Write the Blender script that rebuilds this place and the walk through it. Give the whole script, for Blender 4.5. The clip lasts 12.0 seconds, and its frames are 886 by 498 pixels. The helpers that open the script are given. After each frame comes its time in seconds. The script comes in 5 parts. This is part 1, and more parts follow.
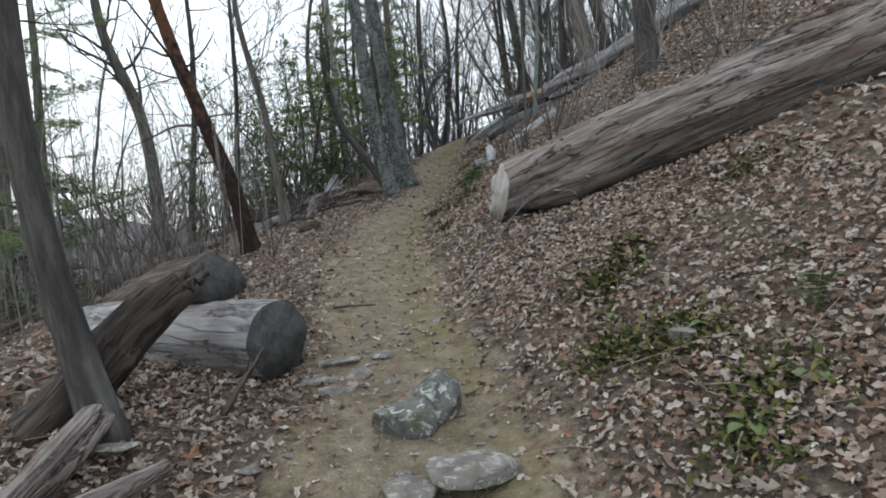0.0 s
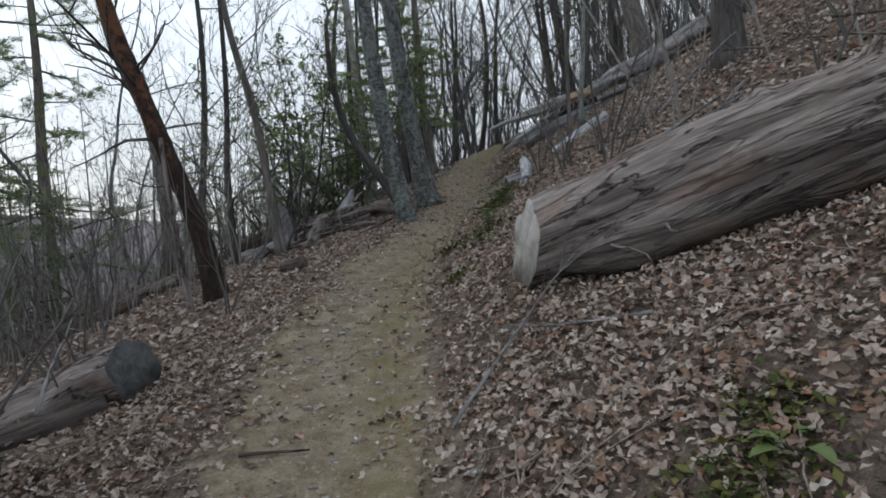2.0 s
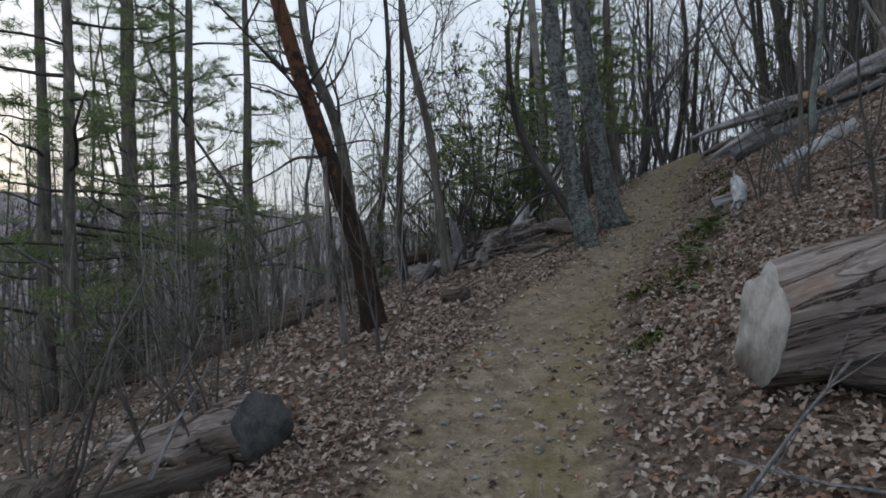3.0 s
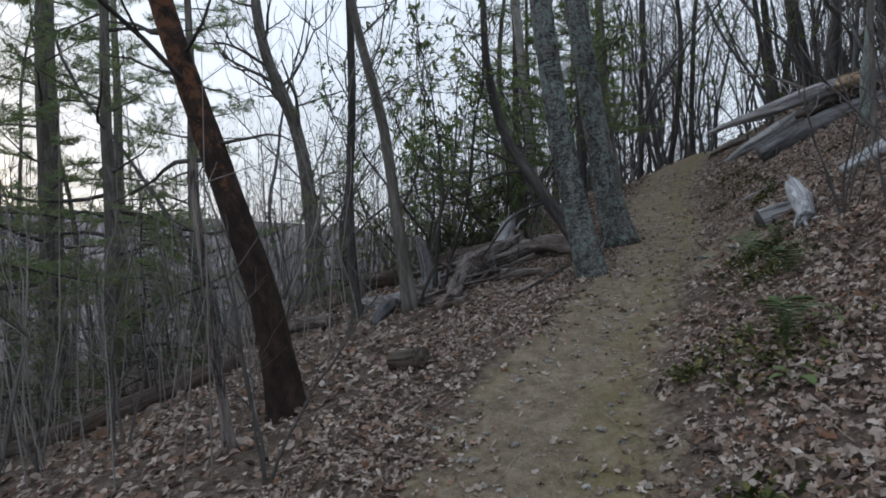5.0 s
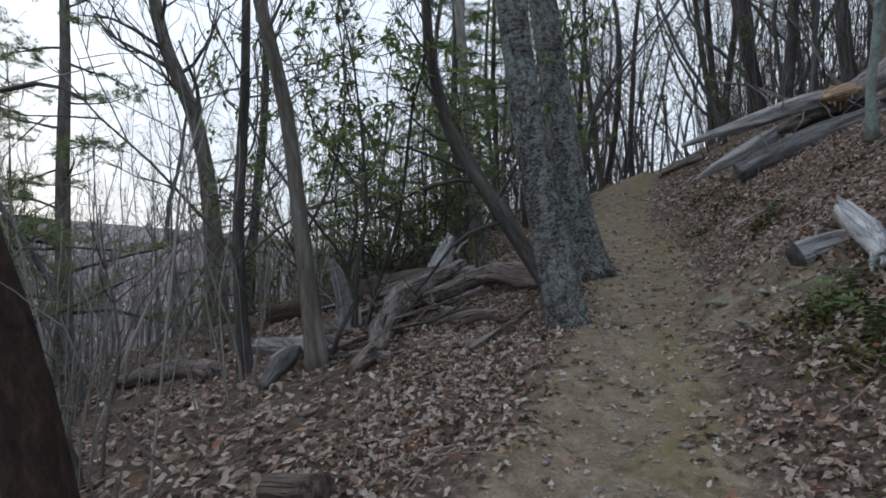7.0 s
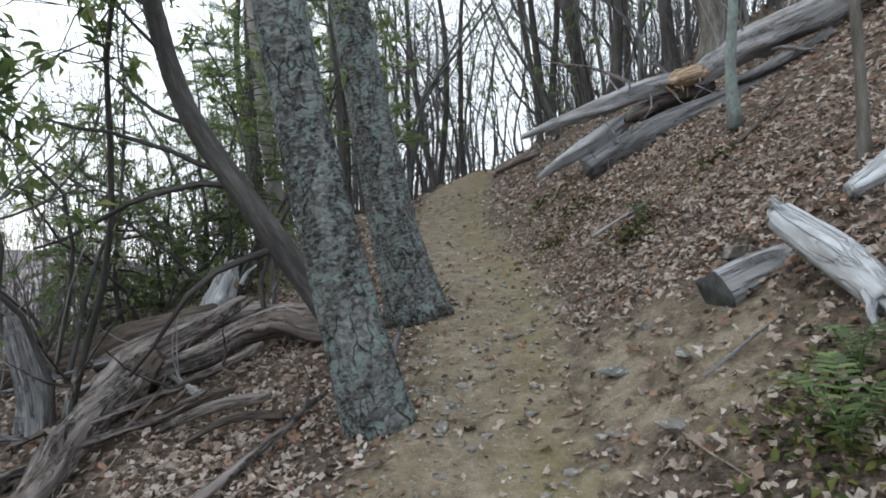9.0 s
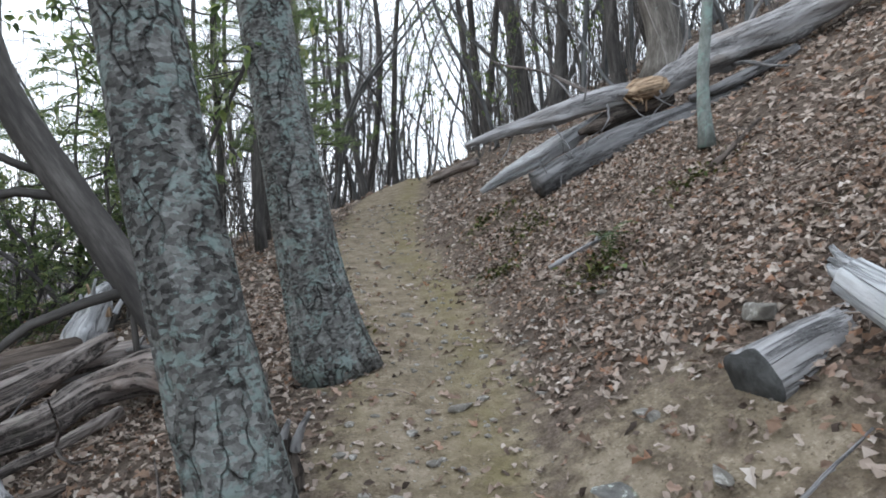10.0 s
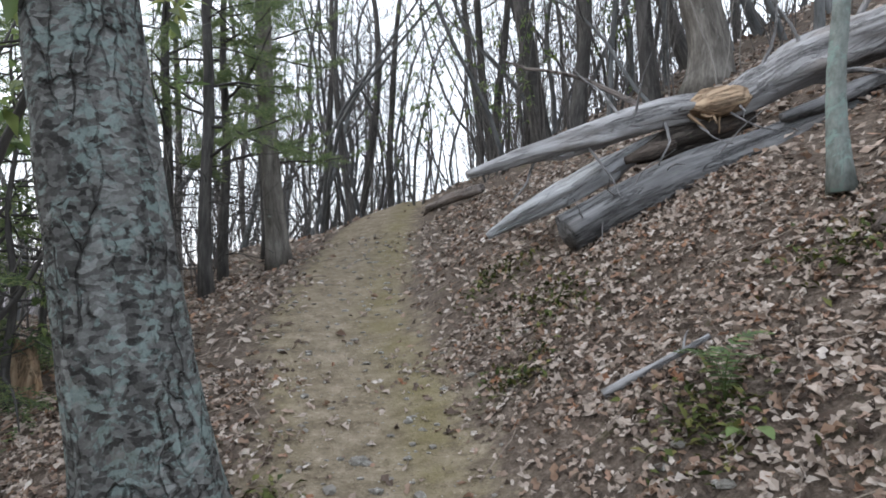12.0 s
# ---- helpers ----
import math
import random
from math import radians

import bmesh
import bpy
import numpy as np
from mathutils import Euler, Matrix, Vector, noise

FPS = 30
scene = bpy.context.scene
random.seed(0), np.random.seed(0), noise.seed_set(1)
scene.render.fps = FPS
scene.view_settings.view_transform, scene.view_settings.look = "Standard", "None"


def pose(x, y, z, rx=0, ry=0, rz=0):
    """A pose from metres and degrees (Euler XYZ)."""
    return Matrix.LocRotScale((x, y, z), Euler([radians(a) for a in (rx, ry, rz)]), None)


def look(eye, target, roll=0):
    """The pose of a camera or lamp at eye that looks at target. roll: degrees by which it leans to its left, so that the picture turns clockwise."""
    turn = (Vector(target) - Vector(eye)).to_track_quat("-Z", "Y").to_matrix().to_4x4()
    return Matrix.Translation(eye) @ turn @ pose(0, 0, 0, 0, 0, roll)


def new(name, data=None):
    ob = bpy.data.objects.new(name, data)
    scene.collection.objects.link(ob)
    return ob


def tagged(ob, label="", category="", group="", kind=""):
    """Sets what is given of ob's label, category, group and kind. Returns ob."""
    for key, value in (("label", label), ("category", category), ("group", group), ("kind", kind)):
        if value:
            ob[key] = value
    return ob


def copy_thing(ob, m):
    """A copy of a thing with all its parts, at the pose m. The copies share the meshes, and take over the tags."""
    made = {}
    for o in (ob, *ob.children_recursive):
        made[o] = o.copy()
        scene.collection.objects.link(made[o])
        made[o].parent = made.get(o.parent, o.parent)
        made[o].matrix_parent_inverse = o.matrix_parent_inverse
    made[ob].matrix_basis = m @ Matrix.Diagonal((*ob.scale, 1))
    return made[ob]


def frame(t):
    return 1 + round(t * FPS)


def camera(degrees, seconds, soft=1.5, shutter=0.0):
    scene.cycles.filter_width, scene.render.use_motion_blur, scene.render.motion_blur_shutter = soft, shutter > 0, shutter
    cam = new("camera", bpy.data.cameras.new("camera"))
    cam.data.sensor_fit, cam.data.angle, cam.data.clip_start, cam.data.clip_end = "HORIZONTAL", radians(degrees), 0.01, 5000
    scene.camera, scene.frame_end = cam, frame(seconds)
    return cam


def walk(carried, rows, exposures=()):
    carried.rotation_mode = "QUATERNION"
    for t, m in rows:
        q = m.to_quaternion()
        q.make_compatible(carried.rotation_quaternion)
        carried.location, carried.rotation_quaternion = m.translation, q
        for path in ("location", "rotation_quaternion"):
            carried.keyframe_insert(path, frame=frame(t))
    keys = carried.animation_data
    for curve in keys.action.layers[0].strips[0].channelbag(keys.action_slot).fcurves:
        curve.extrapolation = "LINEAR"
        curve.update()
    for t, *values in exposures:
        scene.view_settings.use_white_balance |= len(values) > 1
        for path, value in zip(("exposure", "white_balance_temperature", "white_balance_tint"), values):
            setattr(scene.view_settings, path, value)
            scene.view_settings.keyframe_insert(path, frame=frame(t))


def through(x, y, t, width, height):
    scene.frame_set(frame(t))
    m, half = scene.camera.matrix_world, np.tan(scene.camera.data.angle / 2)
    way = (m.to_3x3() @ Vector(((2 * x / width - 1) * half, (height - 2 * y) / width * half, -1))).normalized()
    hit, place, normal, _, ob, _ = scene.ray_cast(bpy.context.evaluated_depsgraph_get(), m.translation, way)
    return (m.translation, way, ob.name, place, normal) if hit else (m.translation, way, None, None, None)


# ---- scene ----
cam = camera(73.1, 12.0, soft=1.8)
PATH = [
    (0, (0.106, -0.326, 1.729), (0.09, 1.673, 1.673), -3.8),
    (0.4, (0.148, 0.127, 1.84), (0.09, 2.122, 1.712), -1.0),
    (0.5, (0.169, 0.232, 1.86), (0.1, 2.227, 1.736), -1.0),
    (1, (0.312, 0.807, 1.947), (0.214, 2.804, 1.889), -4.8),
    (1.5, (0.384, 1.37, 2.066), (0.176, 3.358, 1.992), -4.9),
    (2, (0.465, 1.927, 2.215), (0.304, 3.92, 2.175), -3.7),
    (2.5, (0.537, 2.329, 2.387), (0.081, 4.276, 2.383), -2.1),
    (3, (0.329, 2.946, 2.55), (-0.401, 4.808, 2.546), -1.0),
    (3.2, (0.218, 3.111, 2.632), (-0.557, 4.954, 2.631), -1.1),
    (4.8, (-0.079, 5.027, 2.843), (-0.775, 6.901, 2.873), -1.6),
    (5, (-0.169, 5.221, 2.841), (-0.86, 7.097, 2.856), -2.0),
    (5.5, (-0.401, 5.695, 2.925), (-1.107, 7.565, 2.976), 1.1),
    (6, (-0.64, 6.173, 2.976), (-1.203, 8.089, 3.1), -1.3),
    (6.5, (-0.785, 6.709, 3.0), (-1.289, 8.643, 3.079), -3.2),
    (7, (-0.847, 7.171, 3.042), (-1.301, 9.119, 3.098), -0.8),
    (7.2, (-0.902, 7.382, 3.017), (-1.21, 9.358, 3.006), 0.2),
    (8.8, (-0.709, 9.204, 3.323), (-0.665, 11.203, 3.377), -2.6),
    (9, (-0.701, 9.406, 3.334), (-0.627, 11.404, 3.374), -4.0),
    (9.5, (-0.66, 9.954, 3.492), (-0.406, 11.937, 3.529), -3.0),
    (10, (-0.656, 10.44, 3.553), (-0.343, 12.415, 3.596), -2.6),
    (10.5, (-0.604, 10.963, 3.668), (-0.131, 12.906, 3.698), -3.3),
    (11, (-0.419, 11.407, 3.855), (0.079, 13.342, 3.926), -3.0),
    (11.5, (-0.378, 11.932, 3.965), (-0.026, 13.9, 4.036), -2.3),
    (12, (-0.243, 12.368, 4.033), (0.068, 14.341, 4.128), -1.0),
]
EXPOSURES = [(0.0, 0.160, 6450, 6), (1.5, -0.100, 6400, 7), (2.5, -0.470, 6200, 8), (3.2, -0.600, 6150, 8), (5.0, -0.430, 6100, 9), (6.0, -0.250, 6100, 9), (7.2, -0.300, 6150, 9), (8.8, 0.520, 6400, 6), (9.5, 0.660, 6350, 7), (11.0, 1.150, 6250, 8), (11.5, 1.160, 6250, 8), (12.0, 0.830, 6350, 9)]
walk(cam, [(t, look(eye, target, roll)) for t, eye, target, roll in PATH], EXPOSURES)

# ---- light: a bright veiled evening sky, hardly any sun ----
world = bpy.data.worlds.new("sky")
scene.world = world
world.use_nodes = True
wn, wl = world.node_tree.nodes, world.node_tree.links
wn.clear()
sky = wn.new("ShaderNodeTexSky")
sky.sky_type, sky.sun_disc = "NISHITA", False
sky.sun_elevation, sky.sun_rotation = radians(9), radians(-70)
sky.dust_density, sky.air_density = 2.0, 1.0
gain = wn.new("ShaderNodeMix")
gain.data_type, gain.blend_type = "RGBA", "MULTIPLY"
gain.inputs["Factor"].default_value = 1.0
gain.inputs["B"].default_value = (0.11, 0.11, 0.11, 1)
veil = wn.new("ShaderNodeMix")
veil.data_type = "RGBA"
veil.inputs["Factor"].default_value = 0.8
veil.inputs["B"].default_value = (0.87, 0.92, 1.0, 1)
back = wn.new("ShaderNodeBackground")
back.inputs["Strength"].default_value = 1.65
wout = wn.new("ShaderNodeOutputWorld")
wl.new(sky.outputs["Color"], gain.inputs["A"])
wl.new(gain.outputs["Result"], veil.inputs["A"])
wl.new(veil.outputs["Result"], back.inputs["Color"])
wl.new(back.outputs["Background"], wout.inputs["Surface"])
sun_data = bpy.data.lights.new("sun", "SUN")
sun_data.energy, sun_data.angle, sun_data.color = 0.6, radians(25), (1.0, 0.93, 0.88)
sun = new("sun", sun_data)
sun.matrix_world = look((-30, 12, 22), (0, 10, 2))


# ---- materials ----
class Nodes:
    """A principled material and short ways to wire it."""

    def __init__(self, name, rough=0.85, spec=0.3):
        self.mat = bpy.data.materials.new(name)
        self.mat.use_nodes = True
        self.t = self.mat.node_tree
        self.b = self.t.nodes["Principled BSDF"]
        self.b.inputs["Roughness"].default_value = rough
        self.b.inputs["Specular IOR Level"].default_value = spec

    def node(self, kind):
        return self.t.nodes.new(kind)

    def link(self, a, b):
        self.t.links.new(a, b)

    def attr(self, name):
        n = self.node("ShaderNodeAttribute")
        n.attribute_name = name
        return n

    def stretched(self, src, scale):
        n = self.node("ShaderNodeMapping")
        n.inputs["Scale"].default_value = scale
        self.link(src, n.inputs["Vector"])
        return n.outputs["Vector"]

    def noise(self, vec, scale, detail=4, rough=0.6, distort=0.0):
        n = self.node("ShaderNodeTexNoise")
        n.inputs["Scale"].default_value, n.inputs["Detail"].default_value = scale, detail
        n.inputs["Roughness"].default_value, n.inputs["Distortion"].default_value = rough, distort
        if vec:
            self.link(vec, n.inputs["Vector"])
        return n.outputs["Fac"]

    def voronoi(self, vec, scale, feature="F1"):
        n = self.node("ShaderNodeTexVoronoi")
        n.feature = feature
        n.inputs["Scale"].default_value = scale
        self.link(vec, n.inputs["Vector"])
        return n.outputs["Distance"]

    def ramp(self, fac, stops):
        n = self.node("ShaderNodeValToRGB")
        e = n.color_ramp.elements
        while len(e) < len(stops):
            e.new(0.5)
        for el, (p, c) in zip(e, stops):
            el.position = p
            el.color = (*c, 1) if len(c) == 3 else c
        self.link(fac, n.inputs["Fac"])
        return n.outputs["Color"]

    def grey(self, fac, lo, hi):
        return self.ramp(fac, [(lo, (0, 0, 0)), (hi, (1, 1, 1))])

    def mix(self, fac, a, b, how="MIX"):
        n = self.node("ShaderNodeMix")
        n.data_type, n.blend_type = "RGBA", how
        for v, s in ((fac, "Factor"), (a, "A"), (b, "B")):
            if isinstance(v, (int, float)):
                n.inputs[s].default_value = v
            elif isinstance(v, tuple):
                n.inputs[s].default_value = (*v, 1)
            else:
                self.link(v, n.inputs[s])
        return n.outputs["Result"]

    def math(self, op, a, b=0.0):
        n = self.node("ShaderNodeMath")
        n.operation = op
        for v, i in ((a, 0), (b, 1)):
            if isinstance(v, (int, float)):
                n.inputs[i].default_value = v
            else:
                self.link(v, n.inputs[i])
        return n.outputs["Value"]

    def bump(self, height, strength, distance):
        n = self.node("ShaderNodeBump")
        n.inputs["Strength"].default_value, n.inputs["Distance"].default_value = strength, distance
        self.link(height, n.inputs["Height"])
        self.link(n.outputs["Normal"], self.b.inputs["Normal"])

    def done(self, colour):
        self.link(colour, self.b.inputs["Base Color"])
        return self.mat


def bark(name, dark, mid, light, patch=None, patch_at=0.6, along=0.18, fine=30.0, crack=9.0, depth=0.012, tint=None, high=None):
    """Bark in the trunk's own coordinates: drawn-out ridges, cracks, lichen patches."""
    m = Nodes(name, 0.9, 0.2)
    rest = m.attr("rest").outputs["Vector"]
    drawn = m.stretched(rest, (1, 1, along))
    ridge = m.noise(drawn, crack, 5, 0.65, 0.4)
    grain = m.noise(drawn, fine, 3, 0.7)
    both = m.math("ADD", m.math("MULTIPLY", ridge, 0.65), m.math("MULTIPLY", grain, 0.35))
    col = m.ramp(both, [(0.34, dark), (0.5, mid), (0.66, light)])
    if patch:
        spots = m.noise(rest, 7.0, 6, 0.72, 0.6)
        where = m.grey(spots, patch_at, patch_at + 0.07)
        if high:
            z = m.node("ShaderNodeSeparateXYZ")
            m.link(rest, z.inputs["Vector"])
            up = m.math("ADD", m.math("DIVIDE", m.math("SUBTRACT", z.outputs["Z"], high), 11.0), spots)
            where = m.math("MULTIPLY", m.grey(up, patch_at, patch_at + 0.07), 0.8)
        col = m.mix(where, col, patch)
    big = m.noise(rest, 1.3, 2)
    col = m.mix(m.math("MULTIPLY", big, 0.45), col, m.mix(1.0, col, tint or (0.6, 0.58, 0.55), "MULTIPLY"))
    m.bump(both, 1.0, depth)
    return m.done(col)


def plated_bark():
    """Grey bark of small flakes in lighter and darker greys, with blue-green lichen and upright dark cracks."""
    m = Nodes("plated_lichened_bark", 0.9, 0.2)
    rest = m.attr("rest").outputs["Vector"]

    def warped(scale, amount):
        wob = m.node("ShaderNodeTexNoise")
        wob.inputs["Scale"].default_value, wob.inputs["Detail"].default_value = scale, 4
        m.link(rest, wob.inputs["Vector"])
        small, total = m.node("ShaderNodeVectorMath"), m.node("ShaderNodeVectorMath")
        small.operation, total.operation = "SCALE", "ADD"
        small.inputs["Scale"].default_value = amount
        m.link(wob.outputs["Color"], small.inputs[0])
        m.link(rest, total.inputs[0])
        m.link(small.outputs["Vector"], total.inputs[1])
        return total.outputs["Vector"]

    def cells(vec, scale):
        n, pick = m.node("ShaderNodeTexVoronoi"), m.node("ShaderNodeSeparateColor")
        n.inputs["Scale"].default_value = scale
        m.link(vec, n.inputs["Vector"])
        m.link(n.outputs["Color"], pick.inputs["Color"])
        return pick.outputs["Red"], pick.outputs["Green"]

    flake_vec = m.stretched(warped(14.0, 0.06), (1, 1, 2.0))
    flake, flake_b = cells(flake_vec, 36.0)
    plate_vec = m.stretched(warped(6.0, 0.14), (1, 1, 0.26))
    plate, plate_b = cells(plate_vec, 13.0)
    tone = m.noise(rest, 38, 6, 0.78)
    broad = m.noise(rest, 5.0, 5, 0.7, 0.4)
    value = m.math("ADD", m.math("MULTIPLY", flake, 0.26), m.math("ADD", m.math("MULTIPLY", tone, 0.34), m.math("ADD", m.math("MULTIPLY", plate, 0.16), m.math("MULTIPLY", broad, 0.24))))
    col = m.ramp(value, [(0.33, (0.026, 0.025, 0.024)), (0.47, (0.085, 0.084, 0.081)), (0.6, (0.16, 0.162, 0.158)), (0.74, (0.28, 0.29, 0.285))])
    lich = m.math("ADD", m.noise(rest, 6.5, 7, 0.78, 0.5), m.math("MULTIPLY", flake_b, 0.16))
    col = m.mix(m.math("MULTIPLY", m.grey(lich, 0.6, 0.68), 0.75), col, m.mix(tone, (0.13, 0.18, 0.175), (0.3, 0.37, 0.355)))
    brown = m.grey(m.noise(rest, 3.1, 4, 0.7), 0.55, 0.66)
    col = m.mix(m.math("MULTIPLY", brown, 0.5), col, m.mix(1.0, col, (0.62, 0.52, 0.45), "MULTIPLY"))
    where = m.grey(m.noise(rest, 4.5, 4, 0.7), 0.46, 0.6)
    edge = m.voronoi(plate_vec, 13.0, "DISTANCE_TO_EDGE")
    crack = m.math("MULTIPLY", m.ramp(m.math("ADD", edge, m.math("MULTIPLY", tone, 0.03)), [(0.02, (1, 1, 1)), (0.075, (0, 0, 0))]), where)
    col = m.mix(m.math("MULTIPLY", crack, 0.75), col, (0.02, 0.018, 0.017))
    h = m.math("ADD", m.math("MULTIPLY", value, 1.0), m.math("ADD", m.math("MULTIPLY", flake_b, 0.22), m.math("MULTIPLY", crack, -1.0)))
    m.bump(h, 1.0, 0.028)
    return m.done(col)


def weathered(name, dark, mid, light, warm, crack=7.0, deep=0.6):
    """Barkless grey timber: long grain, drying cracks, warm rot."""
    m = Nodes(name, 0.85, 0.25)
    rest = m.attr("rest").outputs["Vector"]
    drawn = m.stretched(rest, (1, 1, 0.06))
    grain = m.noise(drawn, 30, 6, 0.62, 0.35)
    crackn = m.noise(m.stretched(rest, (1, 1, 0.1)), crack, 4, 0.6, 0.8)
    mottle = m.noise(rest, 14, 6, 0.75)
    streak = m.noise(m.stretched(rest, (1, 1, 0.22)), 11, 7, 0.7, 0.6)
    tone = m.math("ADD", m.math("MULTIPLY", grain, 0.45), m.math("ADD", m.math("MULTIPLY", streak, 0.35), m.math("MULTIPLY", mottle, 0.2)))
    col = m.ramp(tone, [(0.33, dark), (0.49, mid), (0.66, light)])
    lichen = m.grey(m.noise(rest, 5.0, 7, 0.75, 0.4), 0.6, 0.66)
    col = m.mix(m.math("MULTIPLY", lichen, 0.3), col, (0.2, 0.22, 0.17))
    col = m.mix(m.math("MULTIPLY", m.grey(mottle, 0.42, 0.66), 0.5), col, m.mix(1.0, col, (0.55, 0.54, 0.53), "MULTIPLY"))
    split = m.math("ABSOLUTE", m.math("SUBTRACT", crackn, 0.5))
    open_ = m.ramp(split, [(0.0, (1, 1, 1)), (0.028, (0, 0, 0))])
    blotch = m.noise(m.stretched(rest, (1, 1, 0.3)), 3.2, 4, 0.6)
    col = m.mix(m.grey(blotch, 0.5, 0.68), col, m.mix(1.0, col, warm, "MULTIPLY"))
    col = m.mix(m.math("MULTIPLY", open_, 0.3), col, tuple(0.3 * v for v in dark))
    wide = m.noise(m.stretched(rest, (1, 1, 0.14)), crack * 0.45, 5, 0.65, 0.5)
    gap = m.math("MULTIPLY", m.ramp(m.math("ABSOLUTE", m.math("SUBTRACT", wide, 0.5)), [(0.0, (1, 1, 1)), (0.012, (0.7, 0.7, 0.7)), (0.024, (0, 0, 0))]), m.grey(mottle, 0.4, 0.52))
    col = m.mix(m.math("MULTIPLY", gap, deep), col, tuple(0.2 * v for v in dark))
    open_ = m.math("MAXIMUM", open_, gap)
    height = m.math("SUBTRACT", m.math("MULTIPLY", grain, 0.5), m.math("MULTIPLY", open_, 1.0))
    m.bump(m.math("ADD", height, m.math("MULTIPLY", streak, 0.8)), 0.9, 0.014)
    return m.done(col)


def cut_wood(name, dark, light):
    """Sawn log end: rings, radial checks, grey weathering."""
    m = Nodes(name, 0.9, 0.2)
    rest = m.attr("rest").outputs["Vector"]
    n = m.node("ShaderNodeTexWave")
    n.wave_type, n.rings_direction = "RINGS", "Z"
    n.inputs["Scale"].default_value, n.inputs["Distortion"].default_value = 9, 6.0
    n.inputs["Detail Scale"].default_value = 2.0
    m.link(rest, n.inputs["Vector"])
    blot = m.noise(rest, 9, 5, 0.7, 0.5)
    fac = m.math("ADD", m.math("MULTIPLY", n.outputs["Fac"], 0.035), m.math("MULTIPLY", blot, 0.965))
    col = m.ramp(fac, [(0.3, dark), (0.72, light)])
    m.bump(fac, 0.8, 0.01)
    return m.done(col)


def by_island(name, stops, rough=0.8, spec=0.25, vein=True, through=0.0):
    """Leaves: each loose piece its own shade of the same palette."""
    m = Nodes(name, rough, spec)
    geo = m.node("ShaderNodeNewGeometry")
    tc = m.node("ShaderNodeTexCoord")
    col = m.ramp(geo.outputs["Random Per Island"], stops)
    spots = m.noise(tc.outputs["Object"], 45, 3, 0.6)
    col = m.mix(m.math("MULTIPLY", spots, 0.6), col, m.mix(1.0, col, (0.5, 0.47, 0.45), "MULTIPLY"))
    if through:
        glow = m.node("ShaderNodeBsdfTranslucent")
        m.link(col, glow.inputs["Color"])
        blend = m.node("ShaderNodeMixShader")
        blend.inputs["Fac"].default_value = through
        m.link(m.b.outputs["BSDF"], blend.inputs[1])
        m.link(glow.outputs["BSDF"], blend.inputs[2])
        m.link(blend.outputs["Shader"], m.t.nodes["Material Output"].inputs["Surface"])
    return m.done(col)


def stone(name, dark, mid, light, lichen, moss=None):
    m = Nodes(name, 0.85, 0.3)
    tc = m.node("ShaderNodeTexCoord").outputs["Object"]
    base = m.noise(tc, 9, 7, 0.68, 0.3)
    col = m.ramp(base, [(0.3, dark), (0.5, mid), (0.72, light)])
    lich = m.noise(tc, 16, 5, 0.7, 0.7)
    col = m.mix(m.grey(lich, 0.55, 0.6), col, lichen)
    if moss:
        col = m.mix(m.grey(m.noise(tc, 5, 4, 0.7), 0.55, 0.7), col, moss)
    m.bump(base, 1.0, 0.05)
    return m.done(col)


